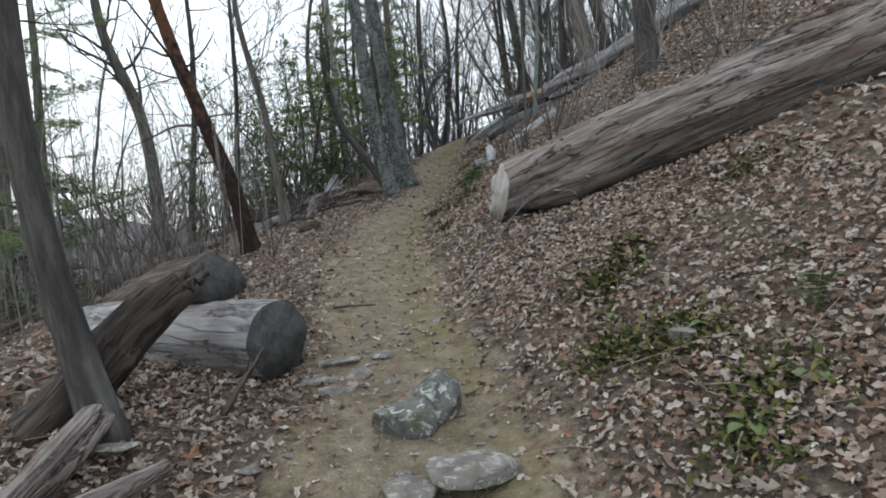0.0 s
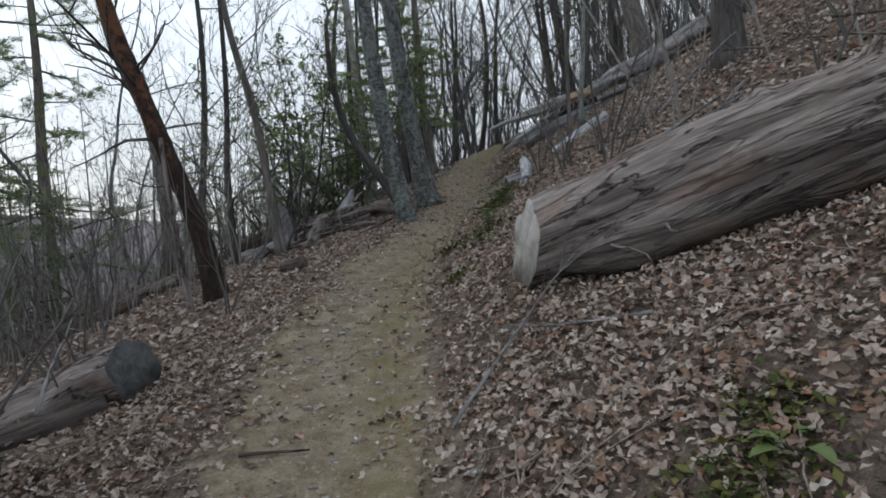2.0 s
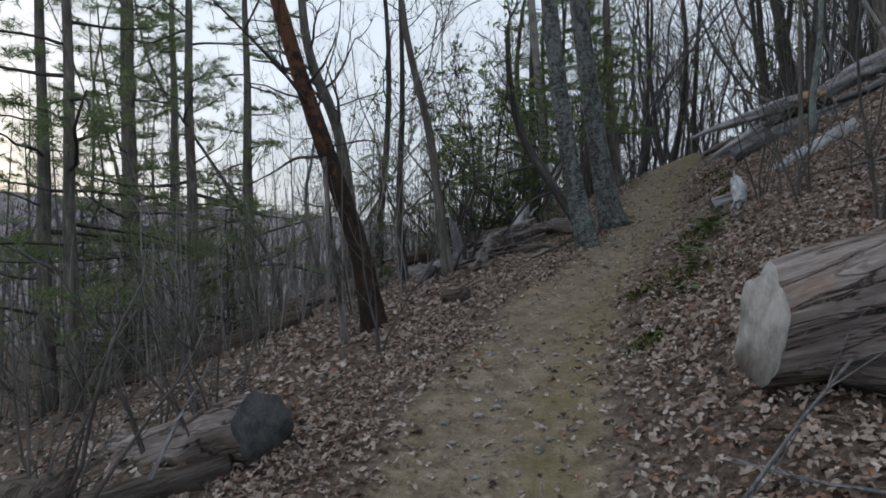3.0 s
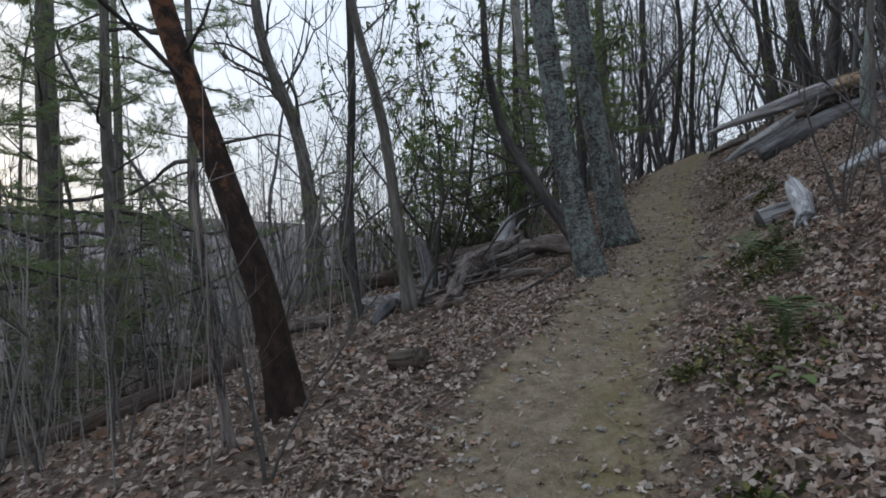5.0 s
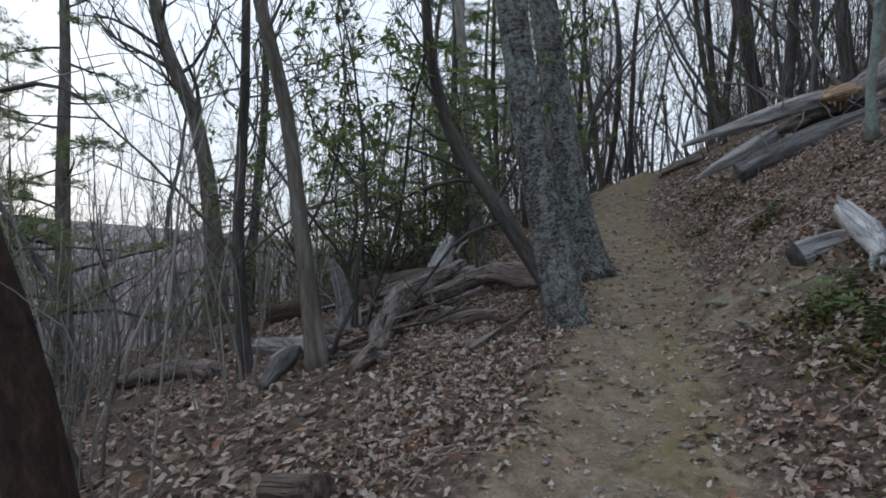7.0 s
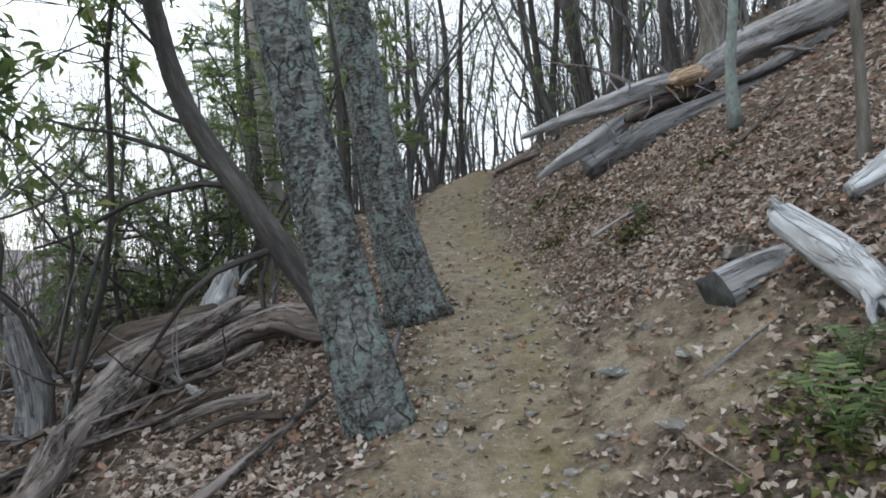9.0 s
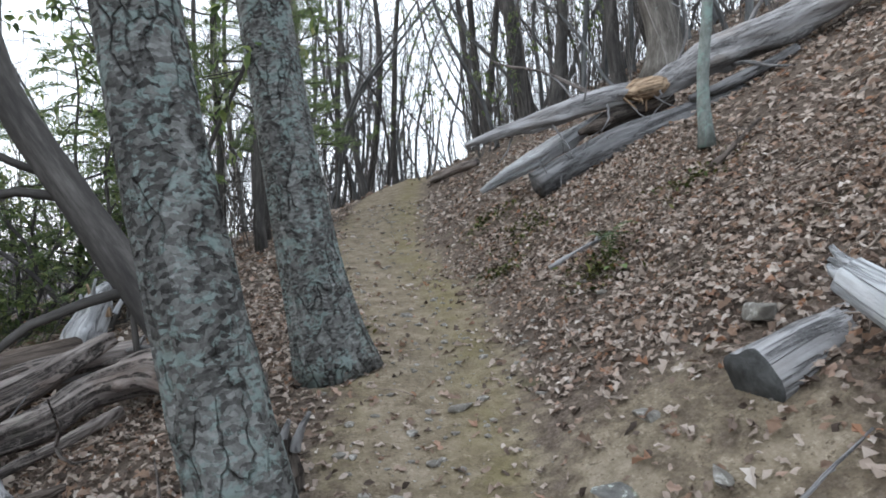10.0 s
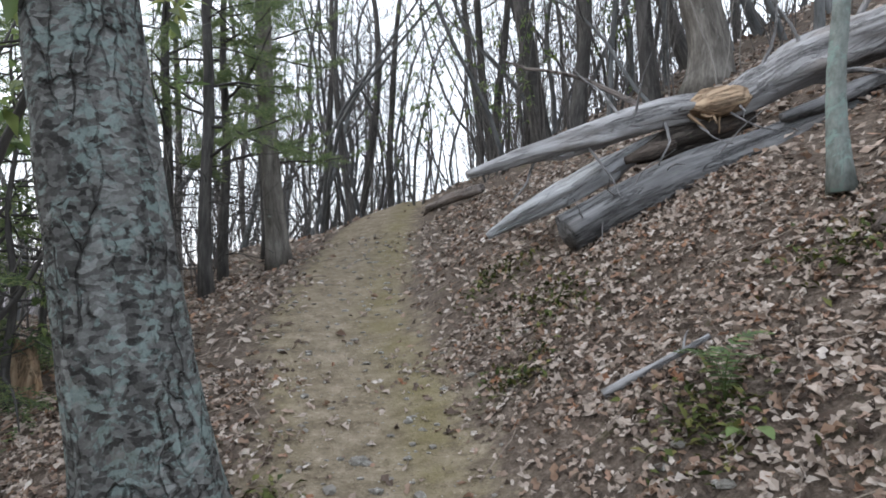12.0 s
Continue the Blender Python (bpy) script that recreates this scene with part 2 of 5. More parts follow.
def ground_material():
    m = Nodes("soil_and_litter", 0.95, 0.15)
    pos = m.node("ShaderNodeNewGeometry").outputs["Position"]
    trod = m.attr("trod").outputs["Fac"]
    big = m.noise(pos, 1.1, 5, 0.6)
    mid = m.noise(pos, 6.0, 6, 0.7)
    fine = m.noise(pos, 60.0, 4, 0.75)
    grit = m.voronoi(pos, 55.0)
    dirt = m.ramp(mid, [(0.28, (0.1, 0.08, 0.054)), (0.5, (0.195, 0.163, 0.12)), (0.72, (0.31, 0.268, 0.212))])
    specks = m.grey(m.noise(pos, 26, 4, 0.8), 0.56, 0.66)
    dirt = m.mix(m.math("MULTIPLY", specks, 0.55), dirt, (0.42, 0.37, 0.30))
    crumbs = m.grey(m.noise(pos, 34, 3, 0.7), 0.60, 0.66)
    dirt = m.mix(m.math("MULTIPLY", crumbs, 0.7), dirt, (0.07, 0.05, 0.035))
    dirt = m.mix(m.math("MULTIPLY", m.grey(grit, 0.0, 0.35), 0.45), m.mix(1.0, dirt, (1.3, 1.3, 1.3), "MULTIPLY"), dirt)
    dirt = m.mix(m.math("MULTIPLY", big, 0.5), dirt, m.mix(1.0, dirt, (0.72, 0.66, 0.58), "MULTIPLY"))
    mossy = m.mix(fine, (0.115, 0.098, 0.036), (0.235, 0.205, 0.095))
    edge = m.attr("mossy").outputs["Fac"]
    patch = m.math("MULTIPLY", m.grey(m.noise(pos, 2.6, 6, 0.75), 0.36, 0.58), edge)
    dirt = m.mix(m.math("MULTIPLY", patch, 0.62), dirt, mossy)
    humus = m.ramp(m.noise(pos, 22, 5, 0.8), [(0.3, (0.045, 0.035, 0.028)), (0.5, (0.115, 0.09, 0.073)), (0.7, (0.25, 0.205, 0.172))])
    green = m.grey(m.noise(pos, 1.7, 5, 0.7), 0.6, 0.7)
    humus = m.mix(m.math("MULTIPLY", green, 0.5), humus, (0.075, 0.085, 0.03))
    rim = m.math("ADD", trod, m.math("MULTIPLY", m.math("SUBTRACT", mid, 0.5), 1.6))
    col = m.mix(m.grey(rim, 0.3, 0.75), humus, dirt)
    col = m.mix(m.math("MULTIPLY", fine, 0.5), col, m.mix(1.0, col, (0.55, 0.53, 0.5), "MULTIPLY"))
    # far wooded ridge: distance haze painted in as a paler colour
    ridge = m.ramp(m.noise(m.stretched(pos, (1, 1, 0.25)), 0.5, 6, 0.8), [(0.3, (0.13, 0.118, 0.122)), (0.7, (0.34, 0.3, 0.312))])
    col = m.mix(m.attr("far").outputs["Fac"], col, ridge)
    h = m.math("ADD", m.math("MULTIPLY", mid, 0.6), m.math("MULTIPLY", fine, 0.3))
    h = m.math("ADD", h, m.math("MULTIPLY", grit, -0.35))
    m.bump(h, 1.0, 0.03)
    return m.done(col)


def plain(name, a, b, scale=20.0, rough=0.8, spec=0.3):
    m = Nodes(name, rough, spec)
    tc = m.node("ShaderNodeTexCoord").outputs["Object"]
    n = m.noise(tc, scale, 4, 0.65)
    m.bump(n, 0.6, 0.004)
    return m.done(m.ramp(n, [(0.32, a), (0.68, b)]))


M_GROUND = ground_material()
M_BARK_GREY = bark("grey_bark", (0.055, 0.05, 0.046), (0.13, 0.12, 0.108), (0.24, 0.225, 0.21), (0.24, 0.27, 0.25), 0.63)
M_BARK_TWIN = plated_bark()
M_BARK_DARK = bark("dark_bark", (0.026, 0.025, 0.025), (0.068, 0.064, 0.062), (0.14, 0.133, 0.127), (0.13, 0.15, 0.12), 0.66)
M_BARK_LICHEN = bark("blue_green_lichened_bark", (0.08, 0.09, 0.085), (0.17, 0.19, 0.18), (0.27, 0.3, 0.29), (0.2, 0.27, 0.25), 0.5, 0.5, 26, 8, 0.006)
M_BARK_PALE = bark("pale_smooth_bark", (0.13, 0.125, 0.115), (0.25, 0.242, 0.228), (0.36, 0.352, 0.335), (0.3, 0.33, 0.31), 0.62, 0.5, 26, 6, 0.006)
M_BARK_RED = bark("red_brown_flaking_bark", (0.011, 0.008, 0.007), (0.028, 0.019, 0.016), (0.062, 0.04, 0.031), (0.13, 0.062, 0.034), 0.56, 0.5, 22, 9, 0.03, high=2.2)
M_BARK_FAR = bark("far_bark", (0.048, 0.05, 0.053), (0.105, 0.109, 0.112), (0.2, 0.204, 0.207), None)
M_TWIG = bark("twig_bark", (0.05, 0.046, 0.045), (0.105, 0.097, 0.093), (0.19, 0.178, 0.172), None)
M_BRUSH = bark("pale_brush_bark", (0.13, 0.12, 0.112), (0.25, 0.235, 0.222), (0.39, 0.37, 0.35), None)
M_WOOD = weathered("weathered_log_wood", (0.075, 0.063, 0.058), (0.205, 0.176, 0.164), (0.42, 0.38, 0.36), (0.66, 0.52, 0.44), deep=0.95)
M_WOOD_GREY = weathered("silvered_wood", (0.16, 0.155, 0.158), (0.29, 0.285, 0.292), (0.45, 0.45, 0.465), (0.8, 0.74, 0.68))
M_WOOD_SILVER = weathered("silver_white_wood", (0.27, 0.275, 0.285), (0.44, 0.45, 0.47), (0.66, 0.68, 0.71), (0.85, 0.82, 0.78))
M_WOOD_BROWN = weathered("rotting_wood", (0.04, 0.031, 0.027), (0.1, 0.08, 0.068), (0.2, 0.165, 0.142), (0.85, 0.66, 0.52))
M_WOOD_SLATE = weathered("slate_grey_wood", (0.06, 0.06, 0.063), (0.15, 0.15, 0.156), (0.3, 0.3, 0.31), (0.8, 0.74, 0.7))
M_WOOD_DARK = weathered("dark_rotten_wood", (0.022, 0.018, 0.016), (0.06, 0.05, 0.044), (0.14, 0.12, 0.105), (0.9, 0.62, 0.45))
M_WOOD_ORANGE = weathered("fresh_torn_wood", (0.13, 0.085, 0.055), (0.34, 0.24, 0.16), (0.56, 0.44, 0.31), (1, 0.8, 0.6))
M_CUT = cut_wood("grey_sawn_face", (0.2, 0.19, 0.18), (0.46, 0.45, 0.43))
M_CUT_DARK = cut_wood("dark_sawn_face", (0.03, 0.03, 0.03), (0.12, 0.125, 0.125))
M_LEAF = by_island("dry_leaves", [(0.0, (0.05, 0.037, 0.03)), (0.2, (0.18, 0.135, 0.11)), (0.31, (0.26, 0.17, 0.12)), (0.44, (0.32, 0.258, 0.216)), (0.64, (0.43, 0.365, 0.317)), (0.82, (0.49, 0.422, 0.372)), (0.88, (0.3, 0.15, 0.085)), (0.93, (0.5, 0.435, 0.385)), (1.0, (0.64, 0.585, 0.54))], through=0.15)
M_LAUREL = by_island("laurel_leaves", [(0.0, (0.055, 0.085, 0.035)), (0.5, (0.13, 0.19, 0.07)), (0.85, (0.22, 0.28, 0.1)), (1.0, (0.32, 0.34, 0.14))], 0.4, 0.5, through=0.6)
M_NEEDLE = by_island("conifer_needles", [(0.0, (0.085, 0.13, 0.068)), (0.5, (0.18, 0.245, 0.12)), (1.0, (0.31, 0.355, 0.155))], 0.6, 0.3, through=0.7)
M_FERN = by_island("fern_fronds", [(0.0, (0.035, 0.062, 0.017)), (0.6, (0.075, 0.12, 0.034)), (1.0, (0.15, 0.19, 0.07))], 0.6, 0.3)
M_MOSS = by_island("low_green_plants", [(0.0, (0.03, 0.045, 0.012)), (0.5, (0.07, 0.085, 0.022)), (0.85, (0.13, 0.13, 0.04)), (1.0, (0.2, 0.17, 0.07))], 0.8, 0.2)
M_ROCK = stone("lichened_rock", (0.06, 0.06, 0.058), (0.15, 0.148, 0.14), (0.26, 0.255, 0.24), (0.46, 0.5, 0.46), (0.1, 0.095, 0.03))
M_SLATE = stone("pale_flat_stone", (0.11, 0.1, 0.088), (0.2, 0.188, 0.168), (0.31, 0.295, 0.27), (0.38, 0.37, 0.345))
M_TWIGS_DRY = plain("dry_twigs", (0.1, 0.075, 0.06), (0.3, 0.25, 0.21), 30)

# ---- the lie of the land ----
TRAIL_X = [(-8, .4), (0, .1), (2.5, -.06), (4, -.28), (6.8, -.72), (9.3, -.78), (11, -.57), (12.4, -.42), (13.3, -.27), (14.2, -.13), (16, -.08), (18, -.3), (20, -.12), (23, .3), (26, .9), (28, 1.4), (31, 2.2), (34, 3.1), (40, 5), (60, 9)]
TRAIL_W = [(-8, .8), (2.5, .72), (4, .62), (6.8, .66), (9, .62), (11, .55), (13, .5), (15, .56), (18, .7), (22, .74), (26, .7), (40, .65)]


def table(rows, y):
    return np.interp(y, [a for a, _ in rows], [b for _, b in rows])


def trail_x(y):
    return table(TRAIL_X, y)


def smooth(x, w):
    """A soft max(0, x)."""
    return 0.5 * (x + np.sqrt(x * x + w * w)) - 0.5 * w


def height(x, y):
    x, y = np.asarray(x, float), np.asarray(y, float)
    yy = np.maximum(y, -25)
    side, w = x - trail_x(yy), table(TRAIL_W, yy)
    u = np.maximum(0, yy - 25.5)
    z = 0.155 + 0.1945 * np.minimum(yy, 100) - 0.0145 * np.minimum(u, 12) ** 2 - 0.3 * np.minimum(np.maximum(0, u - 12), 60)
    r = smooth(side - w * 0.9, 0.12)
    z = z + np.interp(yy, [5, 14, 26, 36], [.45, .6, .5, .25]) * (np.minimum(r, 9) + .7 * np.clip(r - 9, 0, 30) + .05 * np.maximum(0, r - 39))
    q = smooth(-side - w, 0.12)
    z = z - np.interp(yy, [3.4, 6], [-.08, .2]) * np.minimum(q, 3) - .32 * np.clip(q - 3, 0, 22) - .1 * np.clip(q - 25, 0, 60) + .24 * np.clip(q - 110, 0, 200)
    rise = np.clip((yy - 17.5) / 8, 0, 1)
    z = z + .62 * rise * rise * (3 - 2 * rise) * np.clip((side + 1.5) / 1.6, 0, 1) * np.interp(yy, [26, 40], [1, 0])
    z = z + .16 * np.exp(-((x - 2.0) / 1.5) ** 2 - ((yy - 17.4) / 1.3) ** 2)
    off = np.abs(side) - w
    lump = np.clip(off * 1.5 + 0.3, 0.12, 1)
    z = z + lump * (.035 * np.sin(2.1 * x + 1.3 * y) * np.sin(1.7 * y - .8 * x + 1) + .02 * np.sin(5.3 * x + 2) * np.sin(4.7 * y + 1.1 * x))
    z = z - .03 * np.exp(-(side / (w * .7)) ** 2)
    return z


def on(x, y, up=0.0):
    return Vector((x, y, float(height(x, y)) + up))


def slope_normal(x, y):
    e = 0.08
    gx = (height(x + e, y) - height(x - e, y)) / (2 * e)
    gy = (height(x, y + e) - height(x, y - e)) / (2 * e)
    n = np.stack([-gx, -gy, np.ones_like(gx)], -1)
    return n / np.linalg.norm(n, axis=-1, keepdims=True)


# ---- mesh building ----
def mesh_of(name, verts, tris, rest=None, material=None, soft=True):
    me = bpy.data.meshes.new(name)
    verts, tris = np.asarray(verts, np.float32), np.asarray(tris, np.int32)
    me.vertices.add(len(verts))
    me.vertices.foreach_set("co", verts.ravel())
    me.loops.add(tris.size)
    me.loops.foreach_set("vertex_index", tris.ravel())
    me.polygons.add(len(tris))
    me.polygons.foreach_set("loop_start", np.arange(0, tris.size, 3, dtype=np.int32))
    me.polygons.foreach_set("loop_total", np.full(len(tris), 3, np.int32))
    me.polygons.foreach_set("use_smooth", np.full(len(tris), soft, bool))
    if rest is not None:
        a = me.attributes.new("rest", "FLOAT_VECTOR", "POINT")
        a.data.foreach_set("vector", np.asarray(rest, np.float32).ravel())
    me.update(calc_edges=True)
    me.validate()
    if material:
        me.materials.append(material)
    return me


class Build:
    """Gathers tubes and loose pieces into one mesh."""

    def __init__(self):
        self.v, self.f, self.r, self.n = [], [], [], 0

    def add(self, v, f, r=None):
        v = np.asarray(v, float)
        self.v.append(v)
        self.f.append(np.asarray(f, int) + self.n)
        self.r.append(v if r is None else np.asarray(r, float))
        self.n += len(v)

    def tube(self, pts, radii, sides=6, caps=(True, True), ridge=None, start=0.0, turn=0.0):
        """A tube along pts; ridge(angle, length) scales its radius."""
        p = np.asarray(pts, float)
        k = len(p)
        rad = np.broadcast_to(np.asarray(radii, float), (k,))
        tan = np.gradient(p, axis=0)
        tan /= np.linalg.norm(tan, axis=1, keepdims=True) + 1e-9
        up = np.array([0, 0, 1.0]) if abs(tan[0][2]) < 0.8 else np.array([1.0, 0, 0])
        s = np.cross(up, tan[0])
        s /= np.linalg.norm(s)
        sx = np.empty((k, 3))
        for i in range(k):
            s = s - tan[i] * (s @ tan[i])
            s /= np.linalg.norm(s) + 1e-9
            sx[i] = s
        sy = np.cross(tan, sx)
        ang = np.linspace(0, 2 * np.pi, sides, endpoint=False) + turn
        length = start + np.concatenate([[0], np.cumsum(np.linalg.norm(np.diff(p, axis=0), axis=1))])
        rr = np.repeat(rad[:, None], sides, 1)
        if ridge is not None:
            rr = rr * ridge(ang[None, :] + 0 * rr, length[:, None] + 0 * rr)
        c, sn = np.cos(ang)[None, :, None], np.sin(ang)[None, :, None]
        v = p[:, None] + rr[..., None] * (sx[:, None] * c + sy[:, None] * sn)
        rest = np.stack([rr * c[..., 0], rr * sn[..., 0], np.repeat(length[:, None], sides, 1)], -1)
        i, j = np.meshgrid(np.arange(k - 1), np.arange(sides), indexing="ij")
        a, b = i * sides + j, i * sides + (j + 1) % sides
        q = np.stack([a, b, b + sides, a + sides], -1).reshape(-1, 4)
        f = [q[:, [0, 1, 2]], q[:, [0, 2, 3]]]
        v, rest = v.reshape(-1, 3), rest.reshape(-1, 3)
        for end, want in ((0, caps[0]), (k - 1, caps[1])):
            if want:
                ring = np.arange(sides) + end * sides
                mid = len(v)
                v = np.vstack([v, p[end]])
                rest = np.vstack([rest, [0, 0, length[end]]])
                nxt = np.roll(ring, -1)
                f.append(np.stack([np.full(sides, mid), nxt, ring] if end == 0 else [np.full(sides, mid), ring, nxt], -1))
        self.add(v, np.vstack(f), rest)

    def mesh(self, name, material, soft=True):
        return mesh_of(name, np.vstack(self.v), np.vstack(self.f), np.vstack(self.r), material, soft)


def part(name, build, material, parent, label="", soft=True):
    ob = new(name, build if isinstance(build, bpy.types.Mesh) else build.mesh(name, material, soft))
    ob.parent = parent
    return tagged(ob, label=label)


def thing(name, place, label, category, group="", kind=""):
    ob = new(name)
    ob.location = place
    ob.empty_display_size = 0.1
    return tagged(ob, label, category, group, kind)


def spans(pts):
    """How far along a line each of its points lies."""
    return np.concatenate([[0], np.cumsum(np.linalg.norm(np.diff(np.asarray(pts, float), axis=0), axis=1))])


def curve_points(pts, n):
    """Smooth curve through pts, evenly spaced along its length."""
    p, u = np.asarray(pts, float), spans(pts)
    if len(p) == 2:
        return p[0] + (p[1] - p[0]) * np.linspace(0, 1, n)[:, None]
    step = np.diff(u)
    slope = np.diff(p, axis=0) / step[:, None]
    inner = (slope[:-1] * step[1:, None] + slope[1:] * step[:-1, None]) / (step[:-1] + step[1:])[:, None]
    tan = np.vstack([1.5 * slope[0] - 0.5 * inner[0], inner, 1.5 * slope[-1] - 0.5 * inner[-1]])
    t = np.linspace(0, u[-1], n)
    i = np.clip(np.searchsorted(u, t, "right") - 1, 0, len(p) - 2)
    h = step[i][:, None]
    s = (t - u[i])[:, None] / h
    return (2 * s ** 3 - 3 * s ** 2 + 1) * p[i] + (s ** 3 - 2 * s ** 2 + s) * h * tan[i] + (3 * s ** 2 - 2 * s ** 3) * p[i + 1] + (s ** 3 - s ** 2) * h * tan[i + 1]


def bumpy(rng, amount, waves=5, long=3.0):
    """A radius factor of broad swells and ridges for tubes."""
    ks = [(rng.integers(1, 7), rng.uniform(0.5, long), rng.uniform(0, 6.3), rng.uniform(0.4, 1)) for _ in range(waves)]

    def ridge(a, s):
        out = 1.0
        for k, w, ph, g in ks:
            out = out + amount * g * np.sin(k * a + ph + 0.6 * np.sin(w * s)) * np.cos(w * s + ph * 2)
        return out
    return ridge


def rough_bark(rng, amount=0.05, plates=14):
    soft = bumpy(rng, amount * 0.6, 4, 2.0)
    ph = rng.uniform(0, 6.3, 4)

    def ridge(a, s):
        saw = np.abs(np.sin(plates / 2 * a + 1.5 * np.sin(2.3 * s + ph[0]) + ph[1] + .8 * np.sin(7 * s + ph[3])))
        brk = np.sin(19 * s + 3 * np.sin(2 * a + ph[2])) * np.sin(3 * a + ph[0])
        return soft(a, s) + amount * (saw - 0.5) + amount * 0.3 * brk
    return ridge


def flare(n, power=8.0, gain=0.7):
    """Root swelling at a trunk's foot."""
    s = np.linspace(0, 1, n)
    return 1 + gain * np.exp(-power * s)


# ---- trees ----
def unit(v):
    return v / (np.linalg.norm(v) + 1e-9)


def grow(b, rng, start, way, length, radius, depth, droop=0.0, wander=0.35, kids=(3, 5), up=0.25, thin=0.006):
    """A limb that bends and forks into thinner ones."""
    n = 4 if depth > 0 else 3
    pts, d = [np.array(start, float)], unit(np.array(way, float))
    for i in range(n):
        d = unit(d + rng.normal(0, wander * 0.5, 3) + np.array([0, 0, up * 0.35 - droop]))
        pts.append(pts[-1] + d * length / n)
    pts = np.array(pts)
    sides = 6 if radius > 0.04 else (4 if radius > 0.018 else 3)
    b.tube(pts, np.linspace(radius, max(thin * 0.6, radius * 0.35), n + 1), sides, (False, True))
    if depth <= 0:
        return
    for _ in range(rng.integers(*kids)):
        k = rng.uniform(0.25, 1.0)
        i = min(int(k * n), n - 1)
        at = pts[i] + (pts[i + 1] - pts[i]) * (k * n - i)
        side = unit(rng.normal(0, 1, 3))
        new_way = unit(unit(pts[i + 1] - pts[i]) * 0.75 + side * 0.75 + np.array([0, 0, 0.15]))
        grow(b, rng, at, new_way, length * rng.uniform(0.45, 0.75), max(thin, radius * rng.uniform(0.38, 0.6)), depth - 1, droop, wander, kids, up, thin)


def bare_crown(rng, trunk, radii, first, count, reach, depth=2, thin=0.006, kids=(3, 5)):
    b = Build()
    n = len(trunk) - 1
    for i in range(count):
        k = rng.uniform(first, 0.98) * n
        j = min(int(k), n - 1)
        at = trunk[j] + (trunk[j + 1] - trunk[j]) * (k - j)
        r = np.interp(k, np.arange(n + 1), radii)
        a = rng.uniform(0, 6.283)
        way = np.array([math.cos(a), math.sin(a), rng.uniform(0.25, 1.1)])
        grow(b, rng, at, way, reach * rng.uniform(0.5, 1.1) * (1.15 - 0.5 * k / n), max(thin * 1.4, r * rng.uniform(0.16, 0.36)), depth, thin=thin, kids=kids)
    grow(b, rng, trunk[-1], trunk[-1] - trunk[-2], reach * 0.7, radii[-1] * 0.9, depth, thin=thin, kids=kids)
    return b


def tree(name, pts, radius, seed, label, material, crown_mat=None, top=0.35, sides=14, first=0.3, count=12, reach=2.5, depth=2, group="", rings=30, rough=0.05, swell=0.6, plates=14, origin=None):
    """A leafless tree on a given line of trunk points."""
    rng = np.random.default_rng(seed)
    base = Vector(pts[0]) if origin is None else Vector(origin)
    line = curve_points(np.array(pts) - np.array(base), rings)
    rad = radius * np.linspace(1, top, rings) * flare(rings, 22, swell)
    ob = thing(name, base, label, "tree", group)
    b = Build()
    b.tube(line, rad, sides, (True, True), rough_bark(rng, rough, plates))
    part("trunk", b, material, ob)
    if count:
        part("crown", bare_crown(rng, line, rad, first, count, reach, depth), crown_mat or M_TWIG, ob, "bare twigs and limbs")
    return ob


def sprays(rng, b, start, way, length, needle, per, flat=0.5, droop=0.1, width=0.005, dense=8, tuft=0.0):
    """A bough with side twigs that carry fine needles: in flat fans, or in tufts towards the twigs' ends."""
    n = 6
    pts, d = [np.array(start, float)], unit(np.array(way, float))
    for i in range(n):
        d = unit(d + rng.normal(0, 0.12, 3) + np.array([0, 0, -droop * 0.4 + (0.09 * tuft if i > 2 else 0)]))
        pts.append(pts[-1] + d * length / n)
    pts = np.array(pts)
    bough = (pts, np.linspace(0.016, 0.004, n + 1) * max(0.6, length))
    for i in range(per):
        k = rng.uniform(0.25, 1.0) * n
        j = min(int(k), n - 1)
        at = pts[j] + (pts[j + 1] - pts[j]) * (k - j)
        along = unit(pts[j + 1] - pts[j])
        out = unit(np.cross(along, [0, 0, 1])) * rng.choice([-1, 1])
        tw = unit(along * 0.8 + out * rng.uniform(0.4, 1.1) + rng.normal(0, 0.3, 3) * (1 - flat) + np.array([0, 0, 0.2 * tuft - 0.25 * (1 - tuft) * droop]))
        tl = length * rng.uniform(0.12, 0.34)
        m = max(8, int(tl / needle * dense))
        ks = rng.uniform(0.05, 1, m) ** (1 - 0.55 * tuft)
        root = at + tw * (ks * tl)[:, None] + rng.normal(0, 0.012, (m, 3)) + np.array([0, 0, -0.12 * droop * tl]) * (ks * ks)[:, None]
        side = np.cross(tw, [0, 0, 1.0])
        side = unit(side) if np.linalg.norm(side) > 1e-3 else np.array([1.0, 0, 0])
        nd = tw * 0.6 + side * rng.choice([-1, 1], m)[:, None] * rng.uniform(0.3, 1, m)[:, None] + rng.normal(0, 0.25 + 0.45 * tuft, (m, 3))
        nd /= np.linalg.norm(nd, axis=1, keepdims=True)
        tip = root + nd * (needle * rng.uniform(0.7, 1.3, m))[:, None]
        wide = np.cross(nd, rng.normal(0, 1, (m, 3)))
        wide *= width / (np.linalg.norm(wide, axis=1, keepdims=True) + 1e-9)
        b.add(np.stack([root - wide, root + wide, tip], 1).reshape(-1, 3), np.arange(3 * m).reshape(-1, 3))
    return bough


